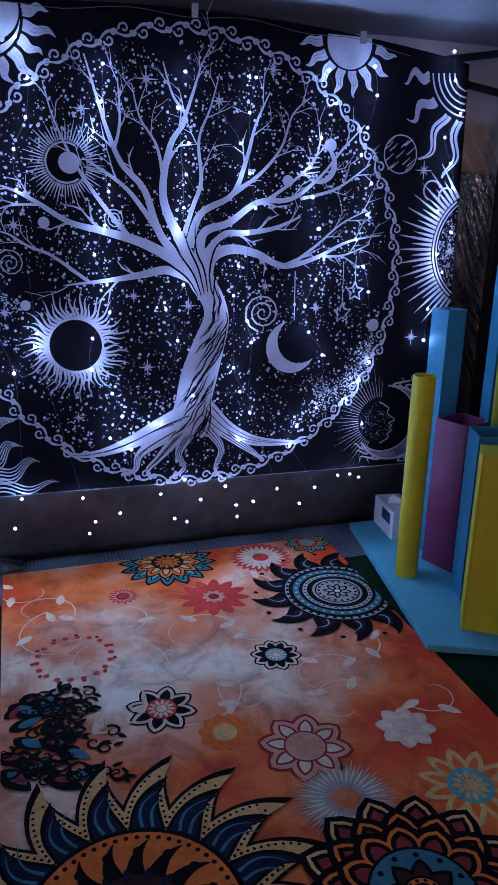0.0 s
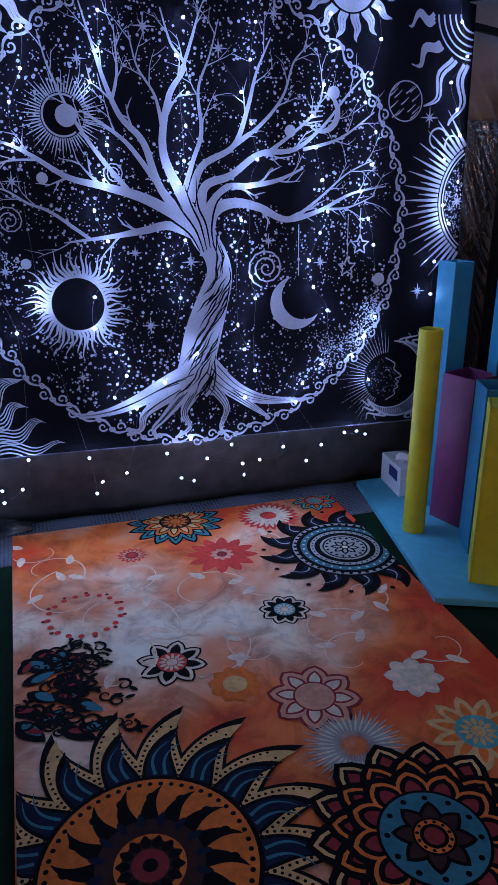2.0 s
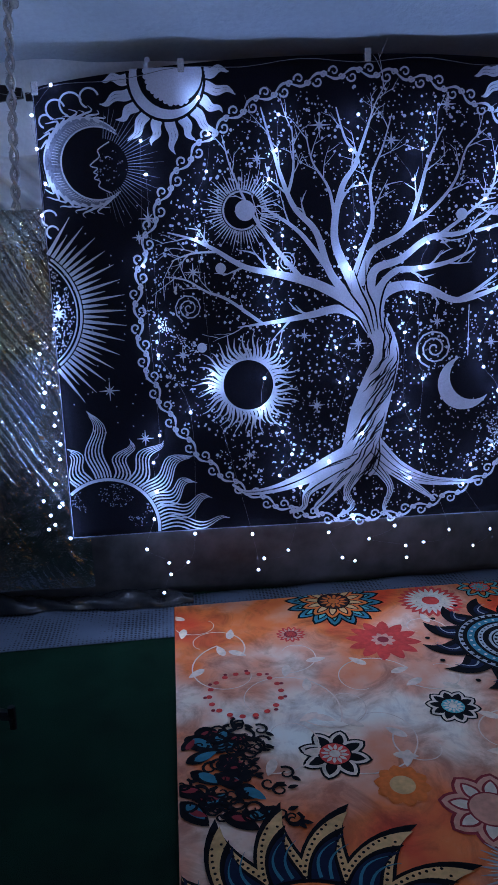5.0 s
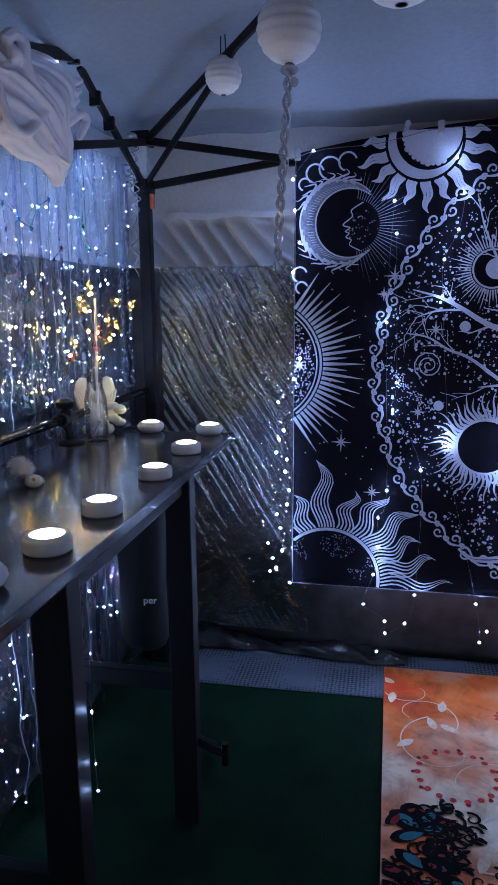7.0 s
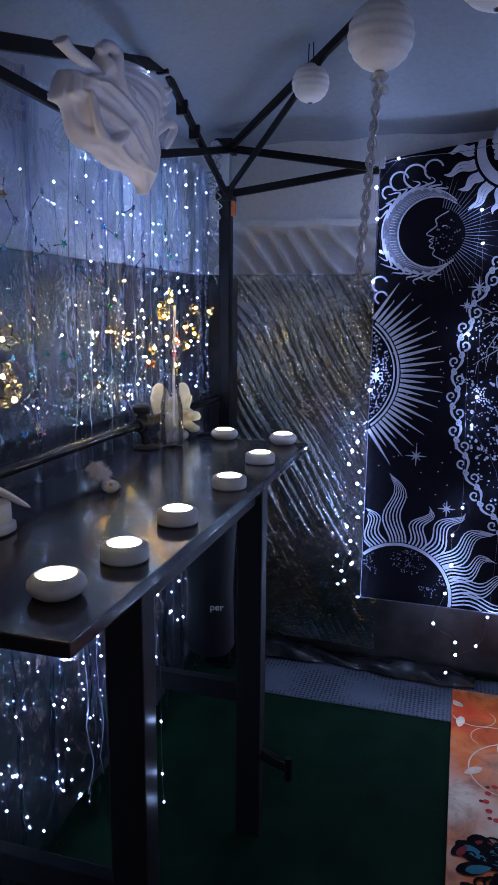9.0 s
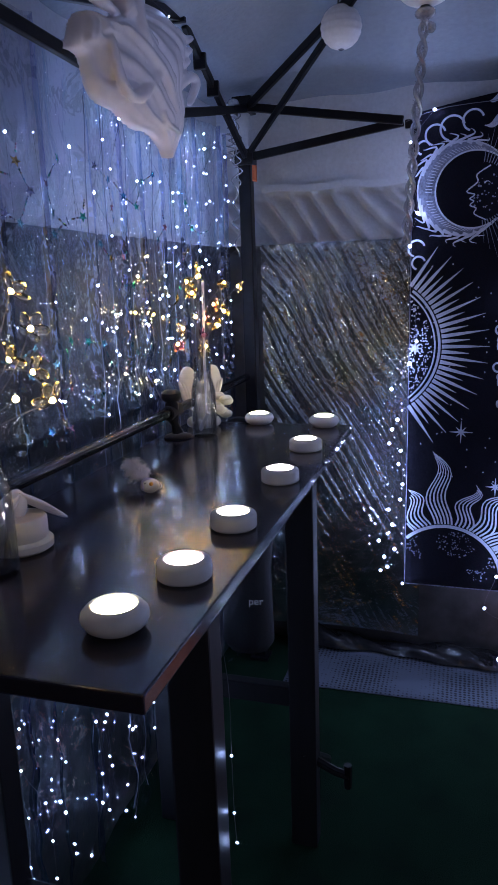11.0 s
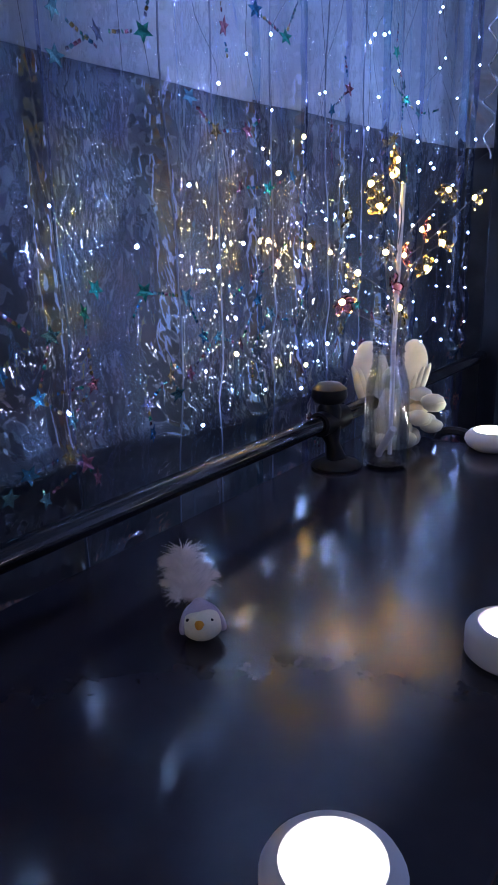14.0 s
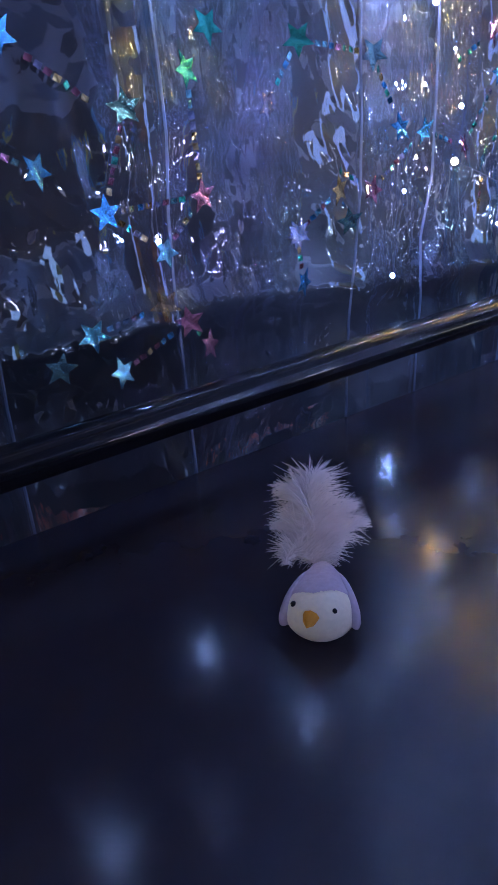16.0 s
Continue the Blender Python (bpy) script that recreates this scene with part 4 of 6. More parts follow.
def beads(ink, color, cx, cy, n, r, size, turn=0.0):
    s = ink.on(color)
    for k in range(n):
        s.disc(cx + r * math.cos(turn + 6.28319 * k / n), cy + r * math.sin(turn + 6.28319 * k / n), size, 10)


def sun_mandala(cx, cy, R):
    k = Inks("sun_mandala")
    B = 0.055
    curl_flames(k, "black", cx, cy, 17, R * 0.95, R * 2.08, R * 0.60, B)
    curl_flames(k, "sand", cx, cy, 17, R * 0.98, R * 1.96, R * 0.52, B)
    curl_flames(k, "black", cx, cy, 17, R * 0.98, R * 1.74, R * 0.36, B)
    curl_flames(k, "navy", cx, cy, 17, R * 1.0, R * 1.64, R * 0.28, B)
    for off in (-0.05, 0.05):
        curl_flames(k, "blue", cx, cy, 17, R * 1.05, R * 1.52, R * 0.032, B, off, 6.28319 + off)
    s = k.on("black")
    for j in range(17):
        a = 6.28319 * (j + 0.5) / 17
        for i in range(11):
            for side in (-1, 1):
                q = R * (1.05 + 0.068 * i)
                b = a + sway((q / R - 0.97) / 1.10, B) + side * 0.215 * (1 - ((q / R - 0.97) / 0.92) ** 1.6) * R / q
                s.disc(cx + q * math.cos(b), cy + q * math.sin(b), R * 0.018, 7)
    k.on("black").disc(cx, cy, R * 1.03, 60)
    k.on("orange").disc(cx, cy, R * 0.985, 60)
    beads(k, "black", cx, cy, 54, R * 0.925, R * 0.026)
    beads(k, "black", cx, cy, 16, R * 0.76, R * 0.055, 0.2)
    curl_flames(k, "black", cx, cy, 16, R * 0.38, R * 0.90, R * 0.20, 0.07)
    k.on("brown").disc(cx, cy, R * 0.50, 40)
    rays(k, "navy", cx, cy, 16, R * 0.42, R * 0.58, R * 0.08, 0.2)
    k.on("orange").ring(cx, cy, R * 0.30, R * 0.06, 40)
    rays(k, "black", cx, cy, 14, R * 0.18, R * 0.32, R * 0.1)
    k.on("wine").disc(cx, cy, R * 0.17, 30)
    k.on("black").disc(cx, cy, R * 0.07, 20)
    k.finish()


def petal_mandala(cx, cy, R):
    k = Inks("petal_mandala")
    for n, r1, w, turn in ((14, 1.0, 0.5, 0.0), (14, 0.84, 0.44, 0.224), (12, 0.70, 0.42, 0.1)):
        rays(k, "black", cx, cy, n, R * 0.3, R * r1, R * w, turn, tip=0.8)
        rays(k, "orange" if r1 < 0.9 else "sand", cx, cy, n, R * 0.36, R * (r1 - 0.06), R * (w - 0.15), turn, tip=0.8)
        rays(k, "black", cx, cy, n, R * 0.36, R * (r1 - 0.10), R * (w - 0.20), turn, tip=0.8)
        rays(k, "wine", cx, cy, n, R * 0.36, R * (r1 - 0.15), R * (w - 0.28), turn, tip=0.8)
        beads(k, "black", cx, cy, n, R * (r1 - 0.12), R * 0.02, turn + 3.14159 / n)
    k.on("black").disc(cx, cy, R * 0.44, 40)
    k.on("blue").disc(cx, cy, R * 0.415, 40)
    beads(k, "black", cx, cy, 12, R * 0.36, R * 0.025, 0.2)
    rays(k, "black", cx, cy, 8, R * 0.06, R * 0.33, R * 0.19)
    rays(k, "brown", cx, cy, 8, R * 0.08, R * 0.29, R * 0.13)
    k.on("black").disc(cx, cy, R * 0.17, 30)
    k.on("orange").ring(cx, cy, R * 0.13, R * 0.04, 30)
    beads(k, "black", cx, cy, 12, R * 0.13, R * 0.015)
    k.on("wine").disc(cx, cy, R * 0.08, 16)
    k.finish()


def grey_mandala(cx, cy, R):
    k = Inks("grey_mandala")
    curl_flames(k, "black", cx, cy, 13, R * 0.94, R * 1.62, R * 0.50, 0.07)
    curl_flames(k, "navy", cx, cy, 13, R * 1.0, R * 1.40, R * 0.22, 0.07)
    curl_flames(k, "grey", cx, cy, 13, R * 1.0, R * 1.36, R * 0.03, 0.09)
    beads(k, "black", cx, cy, 13, R * 1.50, R * 0.045, 0.0)
    k.on("black").disc(cx, cy, R * 1.02, 50)
    k.on("grey").ring(cx, cy, R * 0.93, R * 0.07, 50)
    beads(k, "black", cx, cy, 40, R * 0.92, R * 0.035)
    k.on("blue").ring(cx, cy, R * 0.76, R * 0.12, 50)
    beads(k, "cream", cx, cy, 30, R * 0.76, R * 0.026)
    k.on("grey").ring(cx, cy, R * 0.60, R * 0.08, 50)
    beads(k, "black", cx, cy, 34, R * 0.60, R * 0.02)
    k.on("grey").disc(cx, cy, R * 0.46, 40)
    k.on("black").ring(cx, cy, R * 0.40, R * 0.03, 40)
    beads(k, "black", cx, cy, 18, R * 0.34, R * 0.03)
    rays(k, "black", cx, cy, 8, R * 0.05, R * 0.27, R * 0.13)
    rays(k, "grey", cx, cy, 8, R * 0.08, R * 0.22, R * 0.07)
    k.on("cream").disc(cx, cy, R * 0.05, 12)
    k.finish()


def flower(cx, cy, R, n, outer, inner, heart, edge=None, name="flower", fat=1.0, turn=0.0):
    k = Inks(name)
    w = R * 5.0 / n * fat
    if edge:
        rays(k, edge, cx, cy, n, R * 0.2, R, w, turn, tip=0.8)
    rays(k, outer, cx, cy, n, R * 0.24, R * (0.93 if edge else 1), w * (0.8 if edge else 1), turn, tip=0.8)
    if inner:
        rays(k, edge or inner, cx, cy, n, R * 0.3, R * 0.82, w * 0.5, turn)
        rays(k, inner, cx, cy, n, R * 0.34, R * 0.76, w * 0.34, turn)
    k.on(edge or heart).disc(cx, cy, R * 0.45, 30)
    k.on(heart).disc(cx, cy, R * 0.41, 30)
    if inner:
        rays(k, outer, cx, cy, 12, R * 0.16, R * 0.38, R * 0.1)
        k.on(outer).disc(cx, cy, R * 0.15, 20)
    k.finish()


def wings(cx, cy):
    """The dark lace figure at the mat's edge."""
    k = Inks("lace_figure")
    r2 = random.Random(9)
    s, s2, s3, s4 = k.on("black"), k.on("blue"), k.on("wine"), k.on("black")
    for i in range(20):
        x, y = cx + r2.uniform(-0.03, 0.20) * (0.55 + 0.45 * (i % 7) / 6), cy - 0.018 * i
        a = r2.uniform(-0.9, 0.9)
        s.petal(x - 0.04, y, a, 0, r2.uniform(0.07, 0.13), r2.uniform(0.04, 0.065))
        if i % 2:
            s2.petal(x - 0.03, y, a, 0.015, 0.085, 0.030)
        else:
            s3.petal(x - 0.03, y - 0.01, a + 0.3, 0.01, 0.06, 0.020)
        for q in range(3):
            px, py = x + r2.uniform(-0.02, 0.10), y + r2.uniform(-0.03, 0.03)
            sgn = r2.choice((-1, 1))
            s4.stroke([(px + (0.026 - 0.0017 * t) * math.cos(sgn * t * 0.55 + q), py + (0.026 - 0.0017 * t) * math.sin(sgn * t * 0.55 + q)) for t in range(13)], 0.010, 0.004)
            s4.petal(px, py, r2.uniform(-1, 1), 0.02, 0.05, 0.014)
    k.finish()


def scrolls():
    """Pale curling tendrils."""
    k = Inks("tendril")
    r2 = random.Random(2)
    for x, y, R in ((0.30, -0.70, 0.22), (0.12, -0.32, 0.14), (0.62, -0.62, 0.16), (0.95, -0.95, 0.14), (1.12, -0.78, 0.10), (0.40, -0.42, 0.12), (0.56, -0.86, 0.20), (0.20, -0.50, 0.18), (0.86, -0.60, 0.12), (0.50, -0.72, 0.14), (1.22, -1.10, 0.10), (0.95, -1.08, 0.12), (0.10, -0.16, 0.12), (0.70, -0.95, 0.10), (0.30, -0.86, 0.15), (0.90, -0.33, 0.10)):
        s = k.on("pale")
        a0 = r2.uniform(0, 6)
        s.stroke([(x + R * (1 - i / 34) * math.cos(a0 + i * 0.17), y + R * (1 - i / 34) * math.sin(a0 + i * 0.17)) for i in range(26)], 0.0055, 0.002)
        for q in range(2):
            s.petal(x + R * 0.6 * math.cos(a0 + q), y + R * 0.6 * math.sin(a0 + q), a0 + 2 * q, 0, 0.07, 0.03)
    k.finish()


scrolls()
LIFT[0] = 0.0012
k = Inks("dot_circle")
beads(k, "red", 0.22, -0.63, 18, 0.115, 0.010)
beads(k, "wine", 0.22, -0.63, 11, 0.128, 0.007, 0.3)
k.finish()
flower(0.634, -0.07, 0.20, 16, "blue", "teal", "wine", "black", fat=1.1)
LIFT[0] = 0.0026
flower(0.634, -0.07, 0.145, 12, "orange", "sand", "brown", "black", fat=1.1)
LIFT[0] = 0.0014
flower(1.012, -0.13, 0.13, 24, "red", "cream", "wine", fat=1.3)
LIFT[0] = 0.0026
flower(1.012, -0.13, 0.075, 10, "cream", None, "red")
LIFT[0] = 0.0012
flower(1.25, -0.05, 0.10, 9, "teal", "orange", "red", "black")
flower(0.743, -0.385, 0.135, 12, "red", None, "red", fat=0.85)
LIFT[0] = 0.0026
flower(0.743, -0.385, 0.045, 9, "pink", None, "wine", fat=0.9)
LIFT[0] = 0.0012
flower(0.423, -0.292, 0.055, 14, "red", "pink", "wine", fat=1.0)
LIFT[0] = 0.0028
grey_mandala(1.20, -0.475, 0.205)
LIFT[0] = 0.0012
flower(0.437, -0.949, 0.105, 8, "cream", "black", "red", "black", fat=0.95)
flower(0.84, -0.793, 0.085, 10, "cream", "black", "teal", "black", fat=1.3)
flower(0.774, -1.205, 0.13, 8, "pink", "cream", "pink", "wine", fat=1.1)
flower(0.584, -1.092, 0.075, 10, "orange", None, "sand", fat=1.3)
flower(1.07, -1.214, 0.085, 8, "cream", "pale", "cream", fat=1.0)
flower(1.118, -1.45, 0.13, 11, "sand", "orange", "teal", fat=0.8)
k = Inks("ray_burst")
rays(k, "grey", 0.80, -1.40, 34, 0.03, 0.135, 0.009)
rays(k, "cream", 0.80, -1.40, 34, 0.05, 0.115, 0.006, 0.09)
k.finish()
LIFT[0] = 0.0024
wings(0.05, -0.80)
LIFT[0] = 0.0032
sun_mandala(0.262, -1.575, 0.225)
LIFT[0] = 0.0056
petal_mandala(0.845, -1.69, 0.275)
flower(1.15, -1.98, 0.16, 12, "orange", "sand", "wine", "black")
flower(0.55, -2.10, 0.14, 10, "red", "pink", "teal", "black")

# ---- table ----
TT, TB = 1.02, 0.022
table = thing("side_table", "narrow black painted folding table along the tent side", "table")
part("tabletop", Shape().box((-0.7, -1.225, TT - TB / 2), (0.475, 1.355, TB)), TABLE_BLACK, table, bevel=0.0025)
for y in (-1.63, -0.94):
    part("leg", Shape().box((-0.52, y, 0.5), (0.066, 0.05, 0.98)), LEG_BLACK, table, bevel=0.004)
    part("leg", Shape().box((-0.88, y, 0.5), (0.066, 0.05, 0.98)), LEG_BLACK, table, bevel=0.004)
    part("leg_rail", Shape().box((-0.7, y, 0.42), (0.30, 0.03, 0.05)), LEG_BLACK, table, bevel=0.003)
part("apron", Shape().box((-0.52, -1.285, 0.962), (0.03, 0.64, 0.05)), LEG_BLACK, table, bevel=0.003)
for y, s in ((-1.63, 1), (-0.94, -1)):
    a, b = Vector((-0.52, y + 0.02 * s, 0.28)), Vector((-0.52, y + 0.30 * -s, 0.03))
    part("strut", Shape().tube([a, b], 0.012, 8), POLE, table, smooth=True)

# ---- lamps on the table ----
def tea_lamp(x, y, emitter, round_cup, label, turn=0.0):
    t = thing("tea_lamp", label, "candle lamp", "lamps on the table", at=(x, y, TT + 0.0005), turn=turn)
    R = 0.0385
    if round_cup:
        prof = [(0.0, 0), (0.027, 0), (0.036, 0.006), (0.041, 0.015), (0.040, 0.022), (0.034, 0.029), (0.029, 0.0315), (0.0265, 0.0305), (0.0265, 0.027), (0.0, 0.027)]
    else:
        prof = [(0.0, 0), (R - 0.003, 0), (R, 0.003), (R, 0.021), (R - 0.002, 0.025), (R - 0.010, 0.0285), (R - 0.0125, 0.0275), (R - 0.0125, 0.024), (0.0, 0.024)]
    cup = part("cup", Shape().lathe((0, 0, 0), prof, 36), CUP, t, smooth=True)
    part("lit_disc", Shape().lathe((0, 0, 0.0246 if not round_cup else 0.0276), [(0.0255, 0), (0.0235, 0.003), (0.018, 0.006), (0.0, 0.008)], 30), emitter, cup, "glowing frosted disc", smooth=True)
    return t


for x, y, e, rc, lb in ((-0.554, -1.780, CANDLE_Y, True, "round white cup lamp glowing pale yellow on the table"),
                        (-0.530, -1.622, CANDLE_P, False, "white cup lamp glowing pink-white on the table"),
                        (-0.526, -1.413, CANDLE_W, False, "white cup lamp glowing warm white on the table"),
                        (-0.518, -1.131, CANDLE_P, False, "white cup lamp glowing pink-white on the table"),
                        (-0.525, -0.855, CANDLE_W, False, "white cup lamp glowing white on the table"),
                        (-0.722, -0.560, CANDLE_Y, True, "round white cup lamp glowing pale yellow on the table"),
                        (-0.533, -0.578, CANDLE_Y, True, "round white cup lamp glowing pale yellow on the table"),
                        (-0.745, -1.815, CANDLE_Y, True, "round white cup lamp glowing pale yellow on the table")):
    tea_lamp(x, y, e, rc, lb)

# ---- toy bird ----
bird = thing("toy_bird", "small white and lilac toy bird with a fluffy feather tail", "toy bird", at=(-0.747, -1.252, TT), turn=46)
BIRD_W = plain("bird_white", (0.92, 0.86, 0.70), 0.85, amount=0.06, scale=300, bump=0.3, dist=0.0008)
BIRD_L = plain("bird_lilac", (0.52, 0.45, 0.55), 0.9, amount=0.12, scale=300, bump=0.3, dist=0.0008)
BIRD_Y = plain("bird_beak_paint", (0.80, 0.36, 0.03), 0.6, amount=0.1)


def egg(grow, keep=None):
    """The plump body: round in front, drawn out to the tail; keep picks faces by their middle."""
    sh = Shape().ball((0, 0, 0), 1.0, 88, 60)
    vs = []
    for x, y, z in sh.v:
        back = max(0.0, y)
        w = 0.0235 * (1 - 0.50 * back ** 1.5)
        h = 0.0175 * (1 - 0.45 * back ** 1.4)
        vs.append((x * (w + grow), (y * 0.040 if y > 0 else y * 0.022) + (grow * y), 0.0170 + z * (h + grow) + 0.010 * back ** 1.5))
    sh.v = vs
    if keep:
        sh.f = [f for f in sh.f if keep(*[sum(vs[i][k] for i in f) / len(f) for k in range(3)])]
    return sh


part("body", egg(0), BIRD_W, bird, smooth="all")
part("cap", egg(0.0007, lambda x, y, z: z > 0.0185 and y > -0.0045 + 0.36 * abs(x + 0.004)), BIRD_L, bird, "lilac back of the head", smooth="all")
for s in (-1, 1):
    part("wing", Shape().ball((s * 0.0165, 0.010, 0.0190), 0.015, 18, 10, (0.40, 1.65, 0.72), pose(0, 0, 0, 8, 0, s * 20)), BIRD_L, bird, smooth="all")
    part("eye", Shape().ball((0.0098 if s > 0 else -0.0165, -0.0128 if s > 0 else -0.0075, 0.0277), 0.0021, 8, 6), BLACK_PLASTIC, bird, smooth="all")
part("beak", Shape().lathe((0, 0, 0), [(0.0055, 0), (0.004, 0.005), (0.0, 0.010)], 8, pose(-0.0045, -0.0175, 0.0268, 100, 0, -14)), BIRD_Y, bird, smooth=True)
FEATHER = plain("feather_down", (0.90, 0.80, 0.78), 0.9, amount=0.12, scale=80)


def feather(base, ang, lift, length, seed):
    """A downy plume: a quill and many fine barbs."""
    r2 = random.Random(seed)
    sh = Shape()
    quill = []
    for i in range(13):
        s = i / 12
        a = ang + (0.5 if seed % 2 else -0.5) * s * s
        quill.append(Vector((base[0] + length * s * math.sin(a) * 0.6, base[1] + length * s * math.cos(a * 0.7), base[2] + lift * math.sin(s * 2.4))))
    sh.tube(quill, [0.0006 * (1 - 0.7 * i / 12) for i in range(13)], 4)
    for i in range(800):
        s = 0.08 + 0.92 * i / 800
        p = quill[int(s * 12)].lerp(quill[min(12, int(s * 12) + 1)], s * 12 % 1)
        ll = length * 0.36 * math.sin(3.1 * min(1, 0.12 + s * 0.85)) * r2.uniform(0.35, 1.2)
        side = 1 if i % 2 else -1
        d = Vector((side * 0.9 + r2.gauss(0, 0.4), 0.75 + r2.gauss(0, 0.4), r2.gauss(0.10, 0.5))).normalized()
        mid = p + d * ll * 0.5 + Vector((0, 0, ll * 0.1))
        end = p + d * ll + Vector((0, ll * 0.15, -ll * 0.12))
        sh.tube([p, mid, end], [0.00034, 0.00028, 0.00010], 3, False)
    return sh


bird.scale = (0.77, 0.77, 0.77)
for i, (ang, lift, ln) in enumerate(((-0.75, 0.022, 0.078), (-0.45, 0.030, 0.080), (-0.60, 0.036, 0.084), (-1.9, 0.010, 0.062), (0.50, 0.012, 0.058), (-0.25, 0.026, 0.074), (-1.4, 0.018, 0.060), (-0.9, 0.010, 0.066), (0.1, 0.020, 0.064))):
    part("tail_feather", feather((0.0, 0.034, 0.026), ang, lift, ln, i + 3), FEATHER, bird)

# ---- bottle with the lit branch, and the winged figure behind it ----
bottle = thing("glass_bottle", "clear glass bottle with a screw neck holding a lit branch", "bottle", at=(-0.822, -0.735, TT))
outer = [(0.0, 0.0), (0.029, 0.0), (0.0325, 0.004), (0.033, 0.012), (0.0325, 0.10), (0.0315, 0.122), (0.0270, 0.143), (0.0225, 0.157), (0.0240, 0.161), (0.0225, 0.165), (0.0225, 0.195), (0.0238, 0.198), (0.0238, 0.206), (0.0222, 0.209)]
inner = [(0.0205, 0.207), (0.0205, 0.158), (0.0250, 0.142), (0.0293, 0.120), (0.0303, 0.10), (0.0305, 0.014), (0.026, 0.008), (0.0, 0.007)]
body_glass = part("glass", Shape().lathe((0, 0, 0), outer + inner, 36), GLASS, bottle, smooth=True)
for z in (0.172, 0.182):
    part("screw_ring", Shape().lathe((0, 0, z), [(0.0222, 0), (0.0240, 0.002), (0.0222, 0.004)], 28), GLASS, body_glass, smooth=True)
slip = thing("paper_slip", "rolled white paper slip inside the bottle", "paper", at=(-0.822, -0.735, TT + 0.012))
part("roll", Shape().tube([(-0.018, 0.012, 0.002), (0.016, -0.010, 0.052)], 0.0055, 10), PAPER, slip, smooth=True)

branch = thing("flower_light_branch", "white stick with wired amber glass flower lights", "light branch", at=(-0.822, -0.735, TT))
part("stick", Shape().tube([(0.004, 0.006, 0.02), (0.006, 0.004, 0.2), (0.008, 0.012, 0.40)], 0.0035, 8), PAPER, branch, smooth=True)
warm_bulb = Shape().ball((0, 0, 0), 0.0042, 8, 5).mesh("bulb", WARM, True)


def glass_flower(shape_size, material):
    sh = Shape()
    for k in range(5):
        a = 6.28319 * k / 5
        m = Matrix.Rotation(a, 4, "Z") @ Matrix.Rotation(-0.5, 4, "Y")
        sh.ball(m @ Vector((shape_size * 0.55, 0, 0)), shape_size * 0.48, 8, 6, (1.0, 0.72, 0.2), m.to_3x3().to_4x4())
    return sh.mesh("petals", material, "all")


FLOWERS = [glass_flower(0.020, PETAL_GLASS), glass_flower(0.020, PETAL_CLEAR), glass_flower(0.020, PETAL_PINK)]
r3 = random.Random(21)
SPOTS = [(0.0, 0.012, 0.43), (-0.004, 0.0, 0.41), (-0.01, -0.02, 0.37), (0.02, 0.05, 0.34), (-0.03, -0.06, 0.355), (-0.02, 0.02, 0.31), (0.03, 0.10, 0.32), (-0.03, -0.04, 0.285), (0.02, 0.08, 0.285),
         (0.0, 0.0, 0.265), (-0.03, -0.085, 0.25), (0.01, 0.01, 0.235), (0.03, 0.12, 0.395), (0.05, 0.17, 0.385), (0.0, 0.03, 0.225), (-0.01, 0.055, 0.305), (-0.02, -0.03, 0.40)]
for i, p in enumerate(SPOTS):
    root = (0.006, 0.006, max(0.2, p[2] - 0.09))
    mid = [(a + b) / 2 + r3.uniform(-0.015, 0.015) for a, b in zip(root, p)]
    part("stem_wire", Shape().tube(curve([root, mid, p], 5), 0.0008, 5), WIRE, branch)
    fl = new("flower", FLOWERS[(0, 1, 0, 2, 0, 1)[i % 6] if i != 10 else 2])
    fl.parent, fl.matrix_basis = branch, pose(*p, r3.uniform(40, 130), r3.uniform(-30, 30), r3.uniform(0, 360))
    if i % 5 != 4:
        b = new("bulb", warm_bulb)
        b.parent, b.location = fl, (0, 0, 0.002)

# ---- plaster figure on the side truss ----
figure = Shape()


def even(points, n):
    """n + 1 places at equal steps along a smooth line."""
    c = curve([(y / 1000, z / 1000) for y, z in points], 8)
    at = [0.0]
    for p, q in zip(c, c[1:]):
        at.append(at[-1] + math.hypot((q[0] - p[0]) / 2, q[1] - p[1]))
    want = np.linspace(0, at[-1], n + 1)
    return list(zip(np.interp(want, at, [p[0] for p in c]), np.interp(want, at, [p[1] for p in c])))


